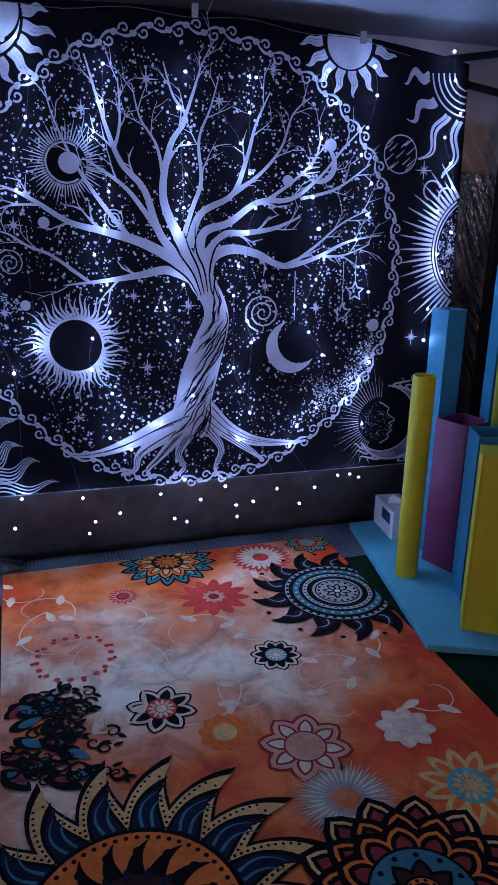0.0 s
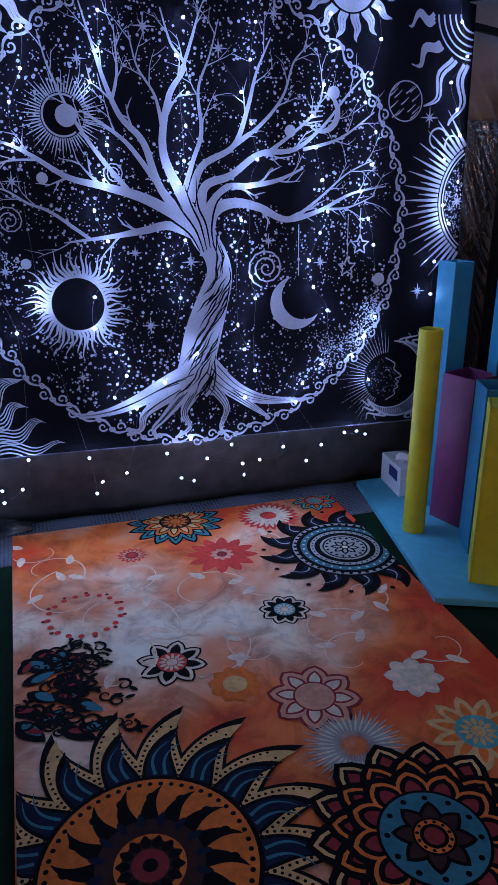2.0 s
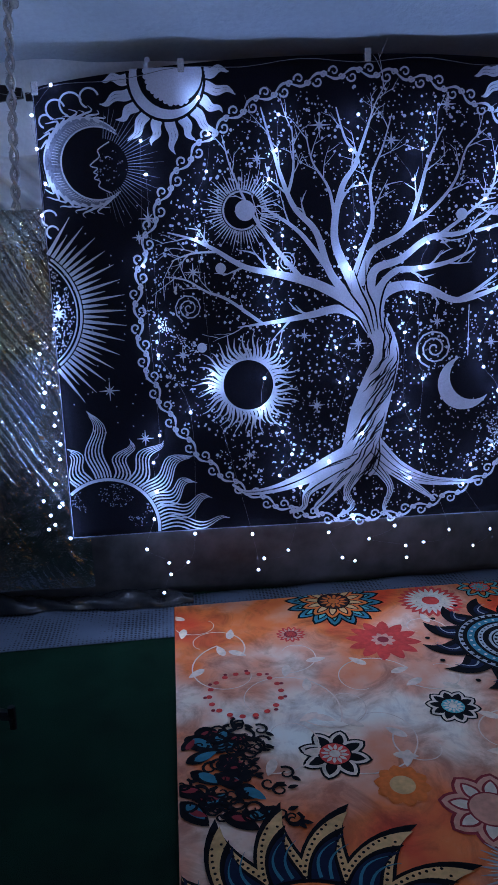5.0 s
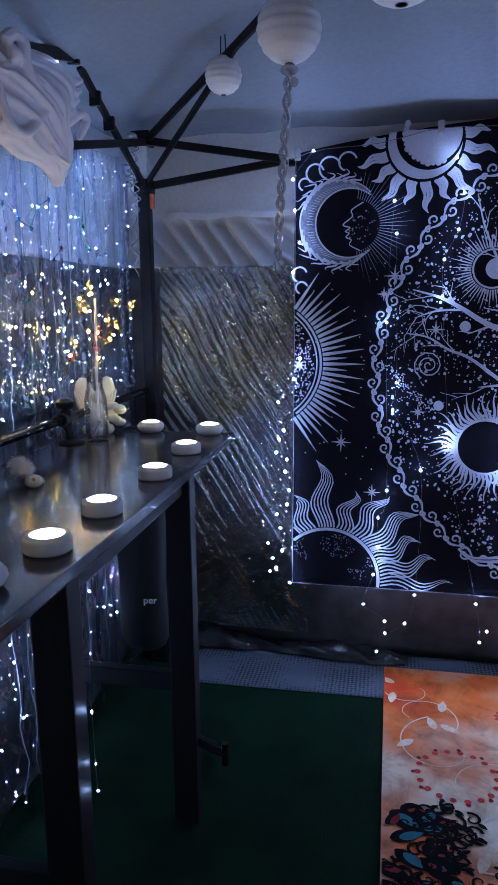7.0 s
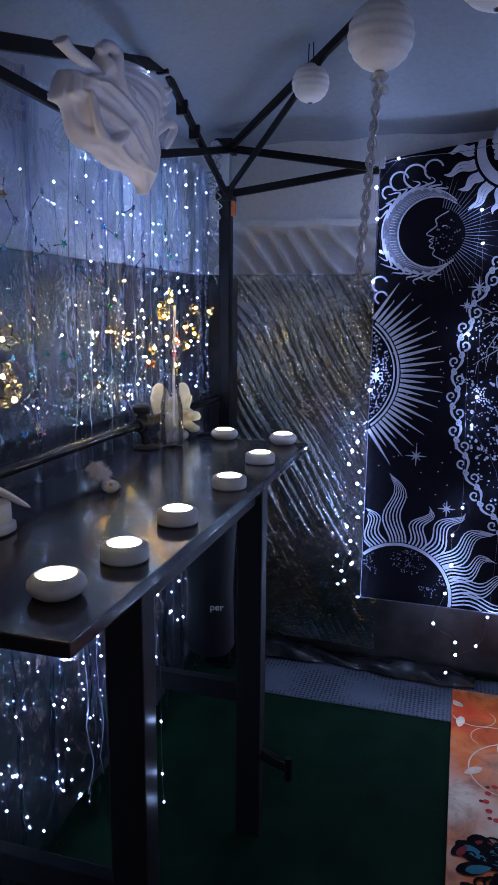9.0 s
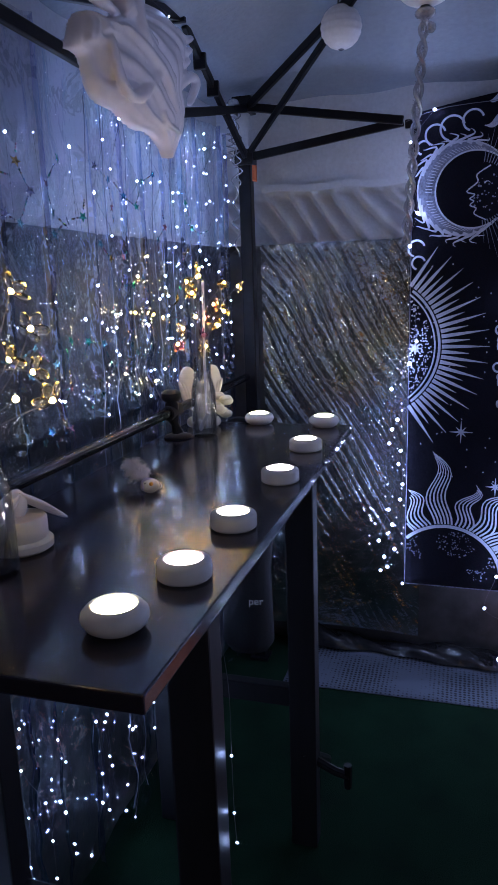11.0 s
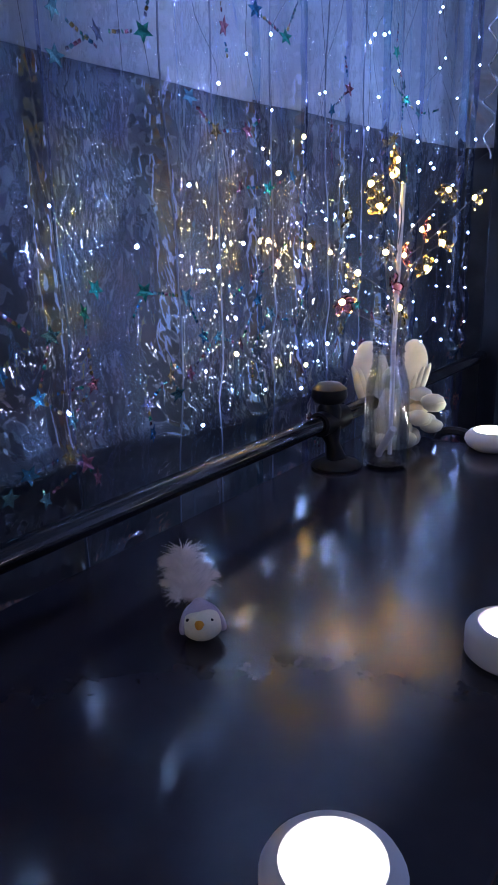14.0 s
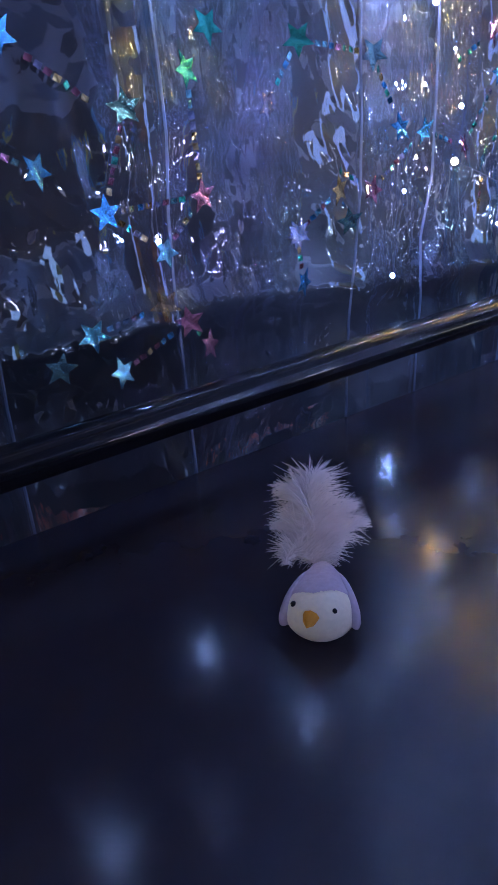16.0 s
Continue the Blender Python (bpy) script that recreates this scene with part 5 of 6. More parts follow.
def drapery(low, high):
    """The body as swelling cloth between its two edges, with folds that run along it to the tip."""
    nu, nv = 90, 120
    a, b = even(low, nv), even(high, nv)
    front, back = [], []
    for j in range(nv + 1):
        t = j / nv
        for i in range(nu + 1):
            u = i / nu
            y, z = a[j][0] + (b[j][0] - a[j][0]) * u, a[j][1] + (b[j][1] - a[j][1]) * u
            swell = math.sin(3.14159 * u) ** 0.6 * (0.35 + 0.65 * math.sin(3.14159 * min(1, 0.12 + t * 0.9)))
            wide = min(1.0, math.hypot((b[j][0] - a[j][0]) / 2, b[j][1] - a[j][1]) / 0.07)
            f = u * 5.2 + 0.5 * math.sin(t * 6) + 0.35 * noise.noise((u * 3, t * 4, 0.0))
            calm = 1 - 0.8 * max(0, 1 - abs(u - 0.66) / 0.16) * max(0, 1 - abs(t - 0.45) / 0.4)
            h = 0.046 * swell + wide * calm * (0.012 * abs(math.sin(3.14159 * f)) ** 0.7 + 0.003 * math.sin(6.28319 * f * 2.3 + t * 9)) * math.sin(3.14159 * u) ** 0.4
            front.append((-0.803 + h, y, z))
            back.append((-0.815 + 0.6 * h, y, z))
    w, m = nu + 1, len(front)
    fs = [(j * w + i, j * w + i + 1, (j + 1) * w + i + 1, (j + 1) * w + i) for j in range(nv) for i in range(nu)]
    rim = [i for i in range(w)] + [j * w + nu for j in range(1, nv + 1)] + [nv * w + i for i in range(nu - 1, -1, -1)] + [j * w for j in range(nv - 1, 0, -1)]
    figure.add(front + back, fs + [tuple(k + m for k in f[::-1]) for f in fs] + [(p, p + m, q + m, q) for p, q in zip(rim, rim[1:] + rim[:1])])


def roll(points, out):
    """A rounded limb or fold along the side, out metres before the body's back."""
    c = curve([(y / 1000, z / 1000, r / 1000) for y, z, r in points], 7)
    n, vs = 20, []
    for i, (y, z, r) in enumerate(c):
        p, q = c[max(0, i - 1)], c[min(len(c) - 1, i + 1)]
        dy, dz = (q[0] - p[0]) / 2, q[1] - p[1]
        ll = math.hypot(dy, dz) or 1
        end = 0.45 if i in (0, len(c) - 1) else 1
        vs += [(-0.838 + out + r * end * 1.1 * math.cos(6.28319 * k / n), y - dz / ll * r * end * 1.8 * math.sin(6.28319 * k / n), z + dy / ll * r * end * math.sin(6.28319 * k / n)) for k in range(n)]
    L = len(c)
    figure.add(vs, [(i * n + k, i * n + (k + 1) % n, (i + 1) * n + (k + 1) % n, (i + 1) * n + k) for i in range(L - 1) for k in range(n)] + [tuple(range(n))[::-1], tuple((L - 1) * n + k for k in range(n))])


drapery([(-1312, 1852), (-1341, 1794), (-1297, 1788), (-1281, 1754), (-1249, 1731), (-1180, 1728), (-1123, 1714), (-1032, 1713), (-977, 1699), (-951, 1679)],
        [(-1300, 1856), (-1261, 1864), (-1214, 1871), (-1136, 1917), (-1089, 1941), (-1021, 1956), (-937, 1966), (-850, 1956), (-835, 1930), (-850, 1895), (-880, 1850), (-870, 1810), (-880, 1770), (-900, 1731), (-938, 1681)])
roll([(-1367, 1884, 15), (-1344, 1877, 11), (-1311, 1872, 11), (-1272, 1872, 10), (-1222, 1872, 6)], 0.075)
roll([(-1222, 1888, 14), (-1201, 1890, 20), (-1182, 1880, 15)], 0.075)
roll([(-1235, 1903, 9), (-1198, 1926, 11), (-1161, 1924, 12), (-1157, 1891, 12), (-1135, 1862, 12), (-1077, 1848, 7)], 0.082)
roll([(-1150, 1884, 5), (-1118, 1868, 6), (-1080, 1862, 4)], 0.086)
roll([(-946, 1813, 13), (-899, 1841, 14), (-831, 1869, 11), (-790, 1866, 9), (-827, 1824, 8), (-847, 1804, 4)], 0.055)
roll([(-1256, 1829, 7), (-1237, 1783, 8), (-1199, 1751, 9), (-1147, 1757, 10), (-1099, 1795, 11), (-1039, 1830, 13), (-994, 1819, 14)], 0.074)
for pts in ([(-930, 1938, 7), (-875, 1932, 9), (-822, 1950, 5)], [(-940, 1912, 8), (-880, 1906, 9), (-832, 1924, 5)], [(-950, 1886, 8), (-896, 1878, 9), (-848, 1898, 5)], [(-954, 1862, 8), (-912, 1852, 9), (-870, 1870, 4)]):
    roll(pts, 0.062)
roll([(-1044, 1753, 4), (-1010, 1733, 5), (-945, 1727, 3)], 0.074)
roll([(-1200, 1800, 4), (-1165, 1790, 5), (-1130, 1810, 3)], 0.075)
roll([(-1190, 1820, 4), (-1160, 1812, 4), (-1130, 1830, 3)], 0.075)
statue = part("plaster_figure", figure, CERAMIC, smooth="all")
rm = statue.modifiers.new("blend", "REMESH")
rm.mode, rm.voxel_size, rm.use_smooth_shade = "VOXEL", 0.0028, True
sm = statue.modifiers.new("soften", "SMOOTH")
sm.factor, sm.iterations = 0.5, 7
tagged(statue, "white plaster figure with flowing drapery fixed to the truss", "statue")

# ---- paper lanterns and the tinsel garland ----
def lantern(x, y, z, r, label, ribs=9):
    t = thing("paper_lantern", label, "paper lantern", "paper lanterns", at=(x, y, z))
    prof = []
    for i in range(ribs * 4 + 1):
        a = -1.46 + 2.92 * i / (ribs * 4)
        prof.append((r * math.cos(a) * (1 - 0.055 * (1 - abs(math.sin(i * 0.7854)))) + 0.0, r * math.sin(a) * 0.98))
    sh = Shape().lathe((0, 0, 0), prof, 36)
    sh.f = [f for f in sh.f if len(f) == 4]
    part("shade", sh, PAPER, t, smooth="all")
    for s in (-1, 1):
        part("wire_ring", Shape().tube([(r * 0.12 * math.cos(k * 0.3927), r * 0.12 * math.sin(k * 0.3927), s * r * 0.972) for k in range(17)], 0.0012, 5), WIRE, t)
    top = max(z + r + 0.03, canopy_z(x, y) - 0.004)
    part("hanging_cord", Shape().tube([(0.008, 0, r * 0.95), (0.006, 0, top - z)], 0.0018, 6), BLACK_PLASTIC, t)
    part("hanging_cord", Shape().tube([(-0.008, 0, r * 0.95), (-0.006, 0, top - z)], 0.0018, 6), BLACK_PLASTIC, t)
    return t


def canopy_z(x, y):
    return canopy((x - WEST + 0.04) / (EAST - WEST + 0.08), (y - SOUTH + 0.04) / (NORTH - SOUTH + 0.08))[2]


lantern(-0.276, -0.70, 2.068, 0.082, "large round white paper lantern with a tinsel garland below")
lantern(-0.502, -0.45, 2.048, 0.054, "small round white paper lantern under a roof bar")
lantern(-0.005, -0.80, 2.175, 0.115, "wide round white paper lantern under the canopy")

garland = thing("tinsel_garland", "silver tinsel garland twisted downwards under a lantern", "garland")
gx, gy = -0.276, -0.70
for ph in (0.0, 3.14):
    pts = [(gx + 0.008 * math.cos(ph + i * 0.55) - 0.035 * i / 70, gy + 0.008 * math.sin(ph + i * 0.55), 1.985 - 0.0072 * i) for i in range(70)]
    part("strand", Shape().tube(pts, 0.0048, 6), TINSEL, garland, smooth=True)
gs = Shape()
for i in range(420):
    s = r3.random()
    p = Vector((gx - 0.035 * s, gy, 1.985 - 0.50 * s))
    d = Vector((r3.gauss(0, 1), r3.gauss(0, 1), r3.gauss(0, 0.6))).normalized() * r3.uniform(0.007, 0.015)
    gs.tube([p, p + d], [0.0009, 0.0004], 3, False)
tagged(part("tinsel_needles", gs, TINSEL, garland), kind="stuff")
part("bow", Shape().ball((gx, gy, 1.975), 0.018, 10, 7, (1.3, 0.8, 0.8)).ball((gx + 0.012, gy, 1.945), 0.012, 9, 6), TINSEL, garland, smooth="all")

# ---- shiny film on the back wall and along the side ----
def film_back(u, v):
    x, z = -0.86 + u * 0.56, 0.12 + v * 1.42
    s = x * 1.0 + z * 0.62
    d = z - x * 0.62
    ridge = 1 - abs(noise.noise((s * 26 + 0.8 * noise.noise((d * 3, s * 2, 4.0)), d * 1.1, 0.0)))
    fold = 0.013 * ridge ** 5 + 0.004 * noise.noise((s * 70, d * 2.5, 5.0)) + 0.0022 * noise.noise((s * 60, d * 55, 9.0))
    return x, 0.012 + 0.012 * math.sin(x * 8) - fold * min(1.0, max(0.2, (z - 0.3) * 2.2)), z


tagged(part("film_sheet", Shape().sheet(film_back, 220, 340), FILM_BACK, smooth="all"), "clear crinkled plastic film hanging over the dark wall", "plastic film")


def film_east(u, v):
    x, y, z = film_back(0.2 + u * 0.6, v)
    return 1.80 + 0.33 * u, y, z


tagged(part("film_sheet", Shape().sheet(film_east, 100, 200), FILM_BACK, smooth="all"), "clear crinkled plastic film beside the tapestry edge", "plastic film")


def film_side(u, v):
    y, z = -2.55 + u * 2.53, 0.06 + v * 1.84
    seam = abs(((y * 7.2 + 0.25 * math.sin(y * 9)) % 1.0) - 0.5) * 2
    crease = 0.020 * max(0.0, 1 - seam * 5.5) ** 0.8
    low = math.exp(-((z - 1.19) / 0.09) ** 2)
    crumple = (0.004 + 0.010 * low) * noise.noise((y * 17, z * 13, 1.0)) + (0.0015 + 0.004 * low) * noise.noise((y * 45, z * 38, 2.0))
    wave = 0.010 * math.sin(y * 19 + 1.5 * math.sin(y * 5)) + 0.006 * noise.noise((y * 30, z * 1.6, 3.0))
    hem = 0.010 * math.exp(-((z - 1.125 - 0.012 * math.sin(y * 9)) / 0.010) ** 2)
    if 1.0 < z < 1.115:
        crumple *= 0.25
    elif z < 1.0:
        crumple = 0.014 * noise.noise((y * 13, z * 11, 6.0)) + 0.005 * noise.noise((y * 40, z * 34, 7.0))
    return -0.962 + crease + crumple + wave + hem, y, z


film_ob = part("film_curtain", Shape().sheet(film_side, 560, 230), FILM_LEFT, smooth="all")
tagged(film_ob, "iridescent clear film curtain hanging in folds along the side", "plastic film")
WELD = plain("film_weld", (0.30, 0.34, 0.45), 0.2, 0.3, amount=0.4, scale=30)
for i in range(15):
    y0 = -2.2 + 0.126 * i + 0.02 * math.sin(i * 2.3)
    part("weld_line", Shape().tube([(film_side((y0 + 0.004 * math.sin(j * 0.6) + 2.55) / 2.53, (z - 0.06) / 1.84)[0] + 0.003, y0 + 0.004 * math.sin(j * 0.6), z) for j, z in enumerate([0.1 + 0.05 * q for q in range(35)])], 0.0011, 5), WELD, film_ob)
r4 = random.Random(77)
# holographic stars and bead chains on the film
HOLO = []
for i, c in enumerate(((0.10, 0.35, 0.75), (0.25, 0.55, 0.85), (0.10, 0.60, 0.45), (0.65, 0.25, 0.35), (0.40, 0.42, 0.60), (0.75, 0.45, 0.20))):
    HOLO.append(plain("holo_foil_%s" % "abcdef"[i], c, 0.18, 0.85, amount=0.7, scale=120, bump=0.35, dist=0.002, big=60))
STAR = []
for m_ in HOLO:
    s = Shape(lambda a, b, o: (o, a, b))
    s.star(0, 0, 0.0115, 5, 0.45, 1.57, 0.0)
    STAR.append(s.mesh("star", m_, thick=0.0006))
DOT = []
for m_ in HOLO:
    s = Shape(lambda a, b, o: (o, a, b))
    s.poly([(-0.0022, -0.0018), (0.0022, -0.0018), (0.0022, 0.0018), (-0.0022, 0.0018)], 0.0)
    DOT.append(s.mesh("bead", m_, thick=0.0005))


def star_chain(y, z, seed):
    """A wandering chain of foil stars joined by dotted lines on the film."""
    q = random.Random(seed)
    t = thing("star_chain", "holographic foil stars joined by dotted lines on the film", "star decoration", "foil star chains")
    ang = q.uniform(0, 6.28)
    for k in range(q.randint(3, 4)):
        s = new("star", STAR[q.randrange(6)])
        s.parent, s.matrix_basis = t, pose(-0.944, y, z, q.uniform(-40, 40), q.uniform(-15, 15), q.uniform(-25, 25))
        ang += q.uniform(-1.3, 1.3)
        d = q.uniform(0.045, 0.075)
        for i in range(3, int(d / 0.006) - 1):
            b = new("bead", DOT[q.randrange(6)])
            b.parent, b.matrix_basis = t, pose(-0.945, y + math.cos(ang) * i * 0.006, z + math.sin(ang) * i * 0.006, math.degrees(ang) + q.uniform(-20, 20), q.uniform(-20, 20), q.uniform(-30, 30))
        y, z = y + math.cos(ang) * d, max(1.06, min(1.85, z + math.sin(ang) * d))


def star_figure(nodes, links, seed):
    """Foil stars at the nodes (y, z in mm) with dotted lines along the links."""
    q = random.Random(seed)
    t = thing("star_chain", "holographic foil stars joined by dotted lines on the film", "star decoration", "foil star chains")
    for y, z in nodes:
        s = new("star", STAR[q.randrange(6)])
        s.parent, s.matrix_basis = t, pose(-0.942, y / 1000, z / 1000, q.uniform(-40, 40), q.uniform(-15, 15), q.uniform(-25, 25))
    for i, j in links:
        (y0, z0), (y1, z1) = nodes[i], nodes[j]
        d = math.hypot(y1 - y0, z1 - z0)
        for k in range(2, int(d / 6) - 1):
            f = k * 6 / d
            b = new("bead", DOT[q.randrange(6)])
            b.parent = t
            b.matrix_basis = pose(-0.943, (y0 + (y1 - y0) * f) / 1000, (z0 + (z1 - z0) * f) / 1000, math.degrees(math.atan2(z1 - z0, y1 - y0)), q.uniform(-20, 20), q.uniform(-30, 30))


STARS_A = [(-1229, 1267), (-1250, 1210), (-1212, 1181), (-1181, 1212), (-1185, 1285), (-1168, 1308)]
star_figure(STARS_A, [(0, 1), (1, 2), (2, 3), (3, 4), (1, 3)], 1)
star_figure([(-1270, 1138), (-1217, 1147)], [(0, 1)], 2)
star_figure([(-1254, 1109), (-1200, 1132), (-1185, 1112)], [(0, 1), (1, 2)], 3)
star_figure([(-1295, 1122)], [], 4)
star_figure([(-1103, 1176), (-1062, 1202), (-1052, 1178)], [(0, 1), (1, 2)], 5)
star_figure([(-1103, 1176), (-1098, 1140)], [(0, 1)], 6)
star_figure([(-1098, 1300), (-1125, 1262), (-1030, 1290), (-1000, 1240)], [(0, 1), (0, 2), (2, 3)], 7)
star_figure([(-1320, 1255), (-1288, 1238)], [(0, 1)], 8)
for i in range(6):
    for j in range(5):
        y0, z0 = -1.55 + 0.20 * i + r4.uniform(-0.07, 0.07), 1.12 + 0.13 * j + r4.uniform(-0.05, 0.05)
        if not (-1.38 < y0 < -0.98 and z0 < 1.36):
            star_chain(y0, z0, 100 + i * 7 + j)

# fairy lights behind and before the side film
small_bulbs = [Shape().ball((0, 0, 0), r, 7, 5).mesh("bulb", LED_SMALL, True) for r in (0.0011, 0.0015, 0.0020)]
small_bulb = small_bulbs[1]
for i in range(23):
    y = -2.0 + 0.085 * i + r4.uniform(-0.025, 0.025)
    pts, z = [], (1.86 if i > 11 else 1.66) + r4.uniform(-0.05, 0.05)
    while z > (1.10 if i > 8 else 1.25):
        pts.append((r4.choice((-0.938, -0.938, -0.975)), y + r4.uniform(-0.02, 0.02), z))
        z -= r4.uniform(0.04, 0.12) if i > 11 else r4.uniform(0.14, 0.34)
    light_string(pts, "cool white fairy lights hanging beside the film", mesh=small_bulbs)
for y0, z0, z1 in ((-1.95, 0.80, 0.1), (-1.86, 0.72, 0.15), (-1.77, 0.80, 0.1), (-1.68, 0.74, 0.2), (-1.60, 0.80, 0.15), (-1.52, 0.7, 0.1), (-1.18, 0.8, 0.2), (-1.08, 0.75, 0.15), (-0.98, 0.7, 0.3), (-0.88, 0.8, 0.2), (-0.78, 0.72, 0.2), (-1.45, 0.62, 0.2), (-1.34, 0.62, 0.25), (-1.24, 0.58, 0.12), (-1.14, 0.55, 0.08), (-1.04, 0.5, 0.06), (-0.52, 0.62, 0.3), (-0.42, 0.60, 0.25), (-0.34, 0.55, 0.22), (-0.26, 0.5, 0.22), (-0.63, 0.5, 0.02)):
    pts, z = [], z0
    while z > z1:
        pts.append((-0.938, y0 + r4.uniform(-0.04, 0.04), z))
        z -= r4.uniform(0.06, 0.14)
    light_string(pts, "cool white fairy lights tangled under the table", mesh=small_bulbs)
# Invented warm bulbs that stand in for gold reflections in the film.
GLINT_SPOTS = [(-0.775, 1.485), (-0.838, 1.435), (-0.865, 1.35), (-0.76, 1.34), (-0.70, 1.33), (-0.77, 1.17), (-0.94, 1.21)]
glint_bulb = Shape().ball((0, 0, 0), 0.0028, 7, 5).mesh("bulb", WARM, True)
light_string([(-0.939, y, z) for y, z in GLINT_SPOTS], "warm yellow fairy lights glowing on the film", mesh=glint_bulb)
for y, z in ((-0.975, 1.945), (-1.035, 1.81)):
    light_string([(-0.768, y, z), (-0.80, y - 0.02, z + 0.03), (-0.86, y - 0.02, z + 0.06)], "cool white fairy light on the plaster figure", [(-0.768, y, z)], small_bulb)

light_string([(-0.500, -1.600, 0.985), (-0.480, -1.605, 0.86), (-0.478, -1.608, 0.74), (-0.479, -1.604, 0.64), (-0.476, -1.606, 0.59)], "cool white fairy lights hanging down the table leg", [(-0.478, -1.608, 0.74), (-0.479, -1.604, 0.64), (-0.476, -1.606, 0.59)], small_bulbs)
ribbon = thing("clear_ribbon", "curled clear plastic ribbon hanging beside the corner pole", "ribbon")
for k, (x0, y0, z0, z1) in enumerate(((-0.905, -0.125, 1.97, 1.50), (-0.885, -0.150, 1.96, 1.72), (-0.900, -0.175, 1.93, 1.80))):
    part("curl", Shape().tube([(x0 + (0.010 + 0.004 * math.sin(i * 0.3)) * math.cos(i * 0.75 + k), y0 + 0.012 * math.sin(i * 0.75 + k), z0 - (z0 - z1) * i / 60) for i in range(61)], 0.0022, 5), TINSEL, ribbon, smooth=True)
part("knot", Shape().ball((-0.895, -0.145, 1.965), 0.020, 12, 8, (1.0, 1.4, 0.8)), TINSEL, ribbon, smooth="all")

# ---- painted column toy beside the mat ----
def prism(name, mesh_name, c, sx, sy, z0, z1, turn, material, label, open_top=True, category="box column"):
    t = thing(name, label, category, "painted columns", at=(c[0], c[1], z0), turn=turn)
    h, w = z1 - z0, 0.006
    for s in (-1, 1):
        part("side_panel", Shape().box((s * (sx / 2 - w / 2), 0, h / 2), (w, sy, h)), material, t, bevel=0.0015)
        part("side_panel", Shape().box((0, s * (sy / 2 - w / 2), h / 2), (sx - 2 * w - 0.001, w, h)), material, t, bevel=0.0015)
    part("bottom_panel" if open_top else "lid_panel", Shape().box((0, 0, w / 2 if open_top else h - w / 2 - 0.001), (sx - 2 * w - 0.002, sy - 2 * w - 0.002, w)), material, t)
    return t


base = thing("blue_base_board", "pale blue painted board lying on the floor", "board")
bs = Shape()
poly = [(1.502, 0.055), (1.326, -0.905), (1.95, -1.17), (2.06, 0.055)]
bs.add([(x, y, z) for z in (0.004, 0.03) for x, y in poly], [(3, 2, 1, 0), (4, 5, 6, 7)] + [(i, (i + 1) % 4, 4 + (i + 1) % 4, 4 + i) for i in range(4)])
part("board", bs, BLUE_BASE, base, bevel=0.004)


def pipe(x, y, z0, z1, r, material, label, lean=(0, 0)):
    t = thing("cardboard_tube", label, "tube", "painted columns", at=(x, y, z0))
    h = z1 - z0
    sh = Shape()
    n = 32
    vs = []
    for rr, zz in ((r, 0), (r, h), (r - 0.004, h), (r - 0.004, 0.02)):
        vs += [(rr * math.cos(6.28319 * k / n) + lean[0] * zz, rr * math.sin(6.28319 * k / n) + lean[1] * zz, zz) for k in range(n)]
    sh.add(vs, [(i * n + k, i * n + (k + 1) % n, (i + 1) * n + (k + 1) % n, (i + 1) * n + k) for i in range(3) for k in range(n)] + [tuple(3 * n + k for k in range(n))])
    wall_part = part("wall", sh, material, t, smooth=True)
    part("rim", Shape().tube([((r - 0.002) * math.cos(k * 0.19635) + lean[0] * h, (r - 0.002) * math.sin(k * 0.19635) + lean[1] * h, h) for k in range(33)], 0.0026, 6), material, wall_part, smooth=True)
    return t


pipe(1.505, -0.448, 0.0305, 0.82, 0.042, YELLOW_CARD, "yellow painted cardboard tube standing on the blue board")
prism("blue_column", "c", (1.715, -0.245), 0.092, 0.092, 0.0305, 1.03, 10, BLUE_BOARD, "tall square blue column with an open top")
prism("purple_column", "c", (1.728, -0.402), 0.15, 0.15, 0.0305, 0.63, 17, PURPLE_CARD, "purple square column on the blue board")
prism("blue_column", "c", (1.68, -0.645), 0.14, 0.14, 0.0305, 0.655, -20, BLUE_BOARD, "short square blue column on the blue board")
prism("yellow_column", "c", (1.566, -0.837), 0.12, 0.12, 0.0305, 0.655, -32, YELLOW_CARD, "yellow square column on the blue board", False)
prism("blue_column", "c", (1.87, -0.42), 0.12, 0.12, 0.0305, 1.20, -20, BLUE_BOARD, "tallest square blue column at the tent side")
pipe(1.80, -0.50, 0.0305, 1.30, 0.012, GREEN_TUBE, "thin shiny lime tube between the columns", (-0.02, 0.0))

# ---- tissue box ----
tb = thing("tissue_box", "white tissue box with a blue side print", "tissue box", at=(1.665, -0.065, 0.0305), turn=-6)
part("carton", Shape().box((0, 0, 0.065), (0.115, 0.21, 0.13)), PAPER, tb, bevel=0.003)
part("side_print", Shape().box((-0.0578, -0.03, 0.085), (0.0008, 0.09, 0.05)), plain("navy_print", (0.02, 0.03, 0.16), 0.5), tb, "dark blue printed patch")
part("tissue", Shape().sheet(lambda u, v: (-0.03 + 0.06 * u + 0.01 * math.sin(9 * v), -0.05 + 0.1 * v, 0.132 + 0.03 * math.sin(3.14 * u) * math.sin(3.14 * v) + 0.006 * math.sin(11 * u + 7 * v)), 14, 16), PAPER, tb, smooth="all")

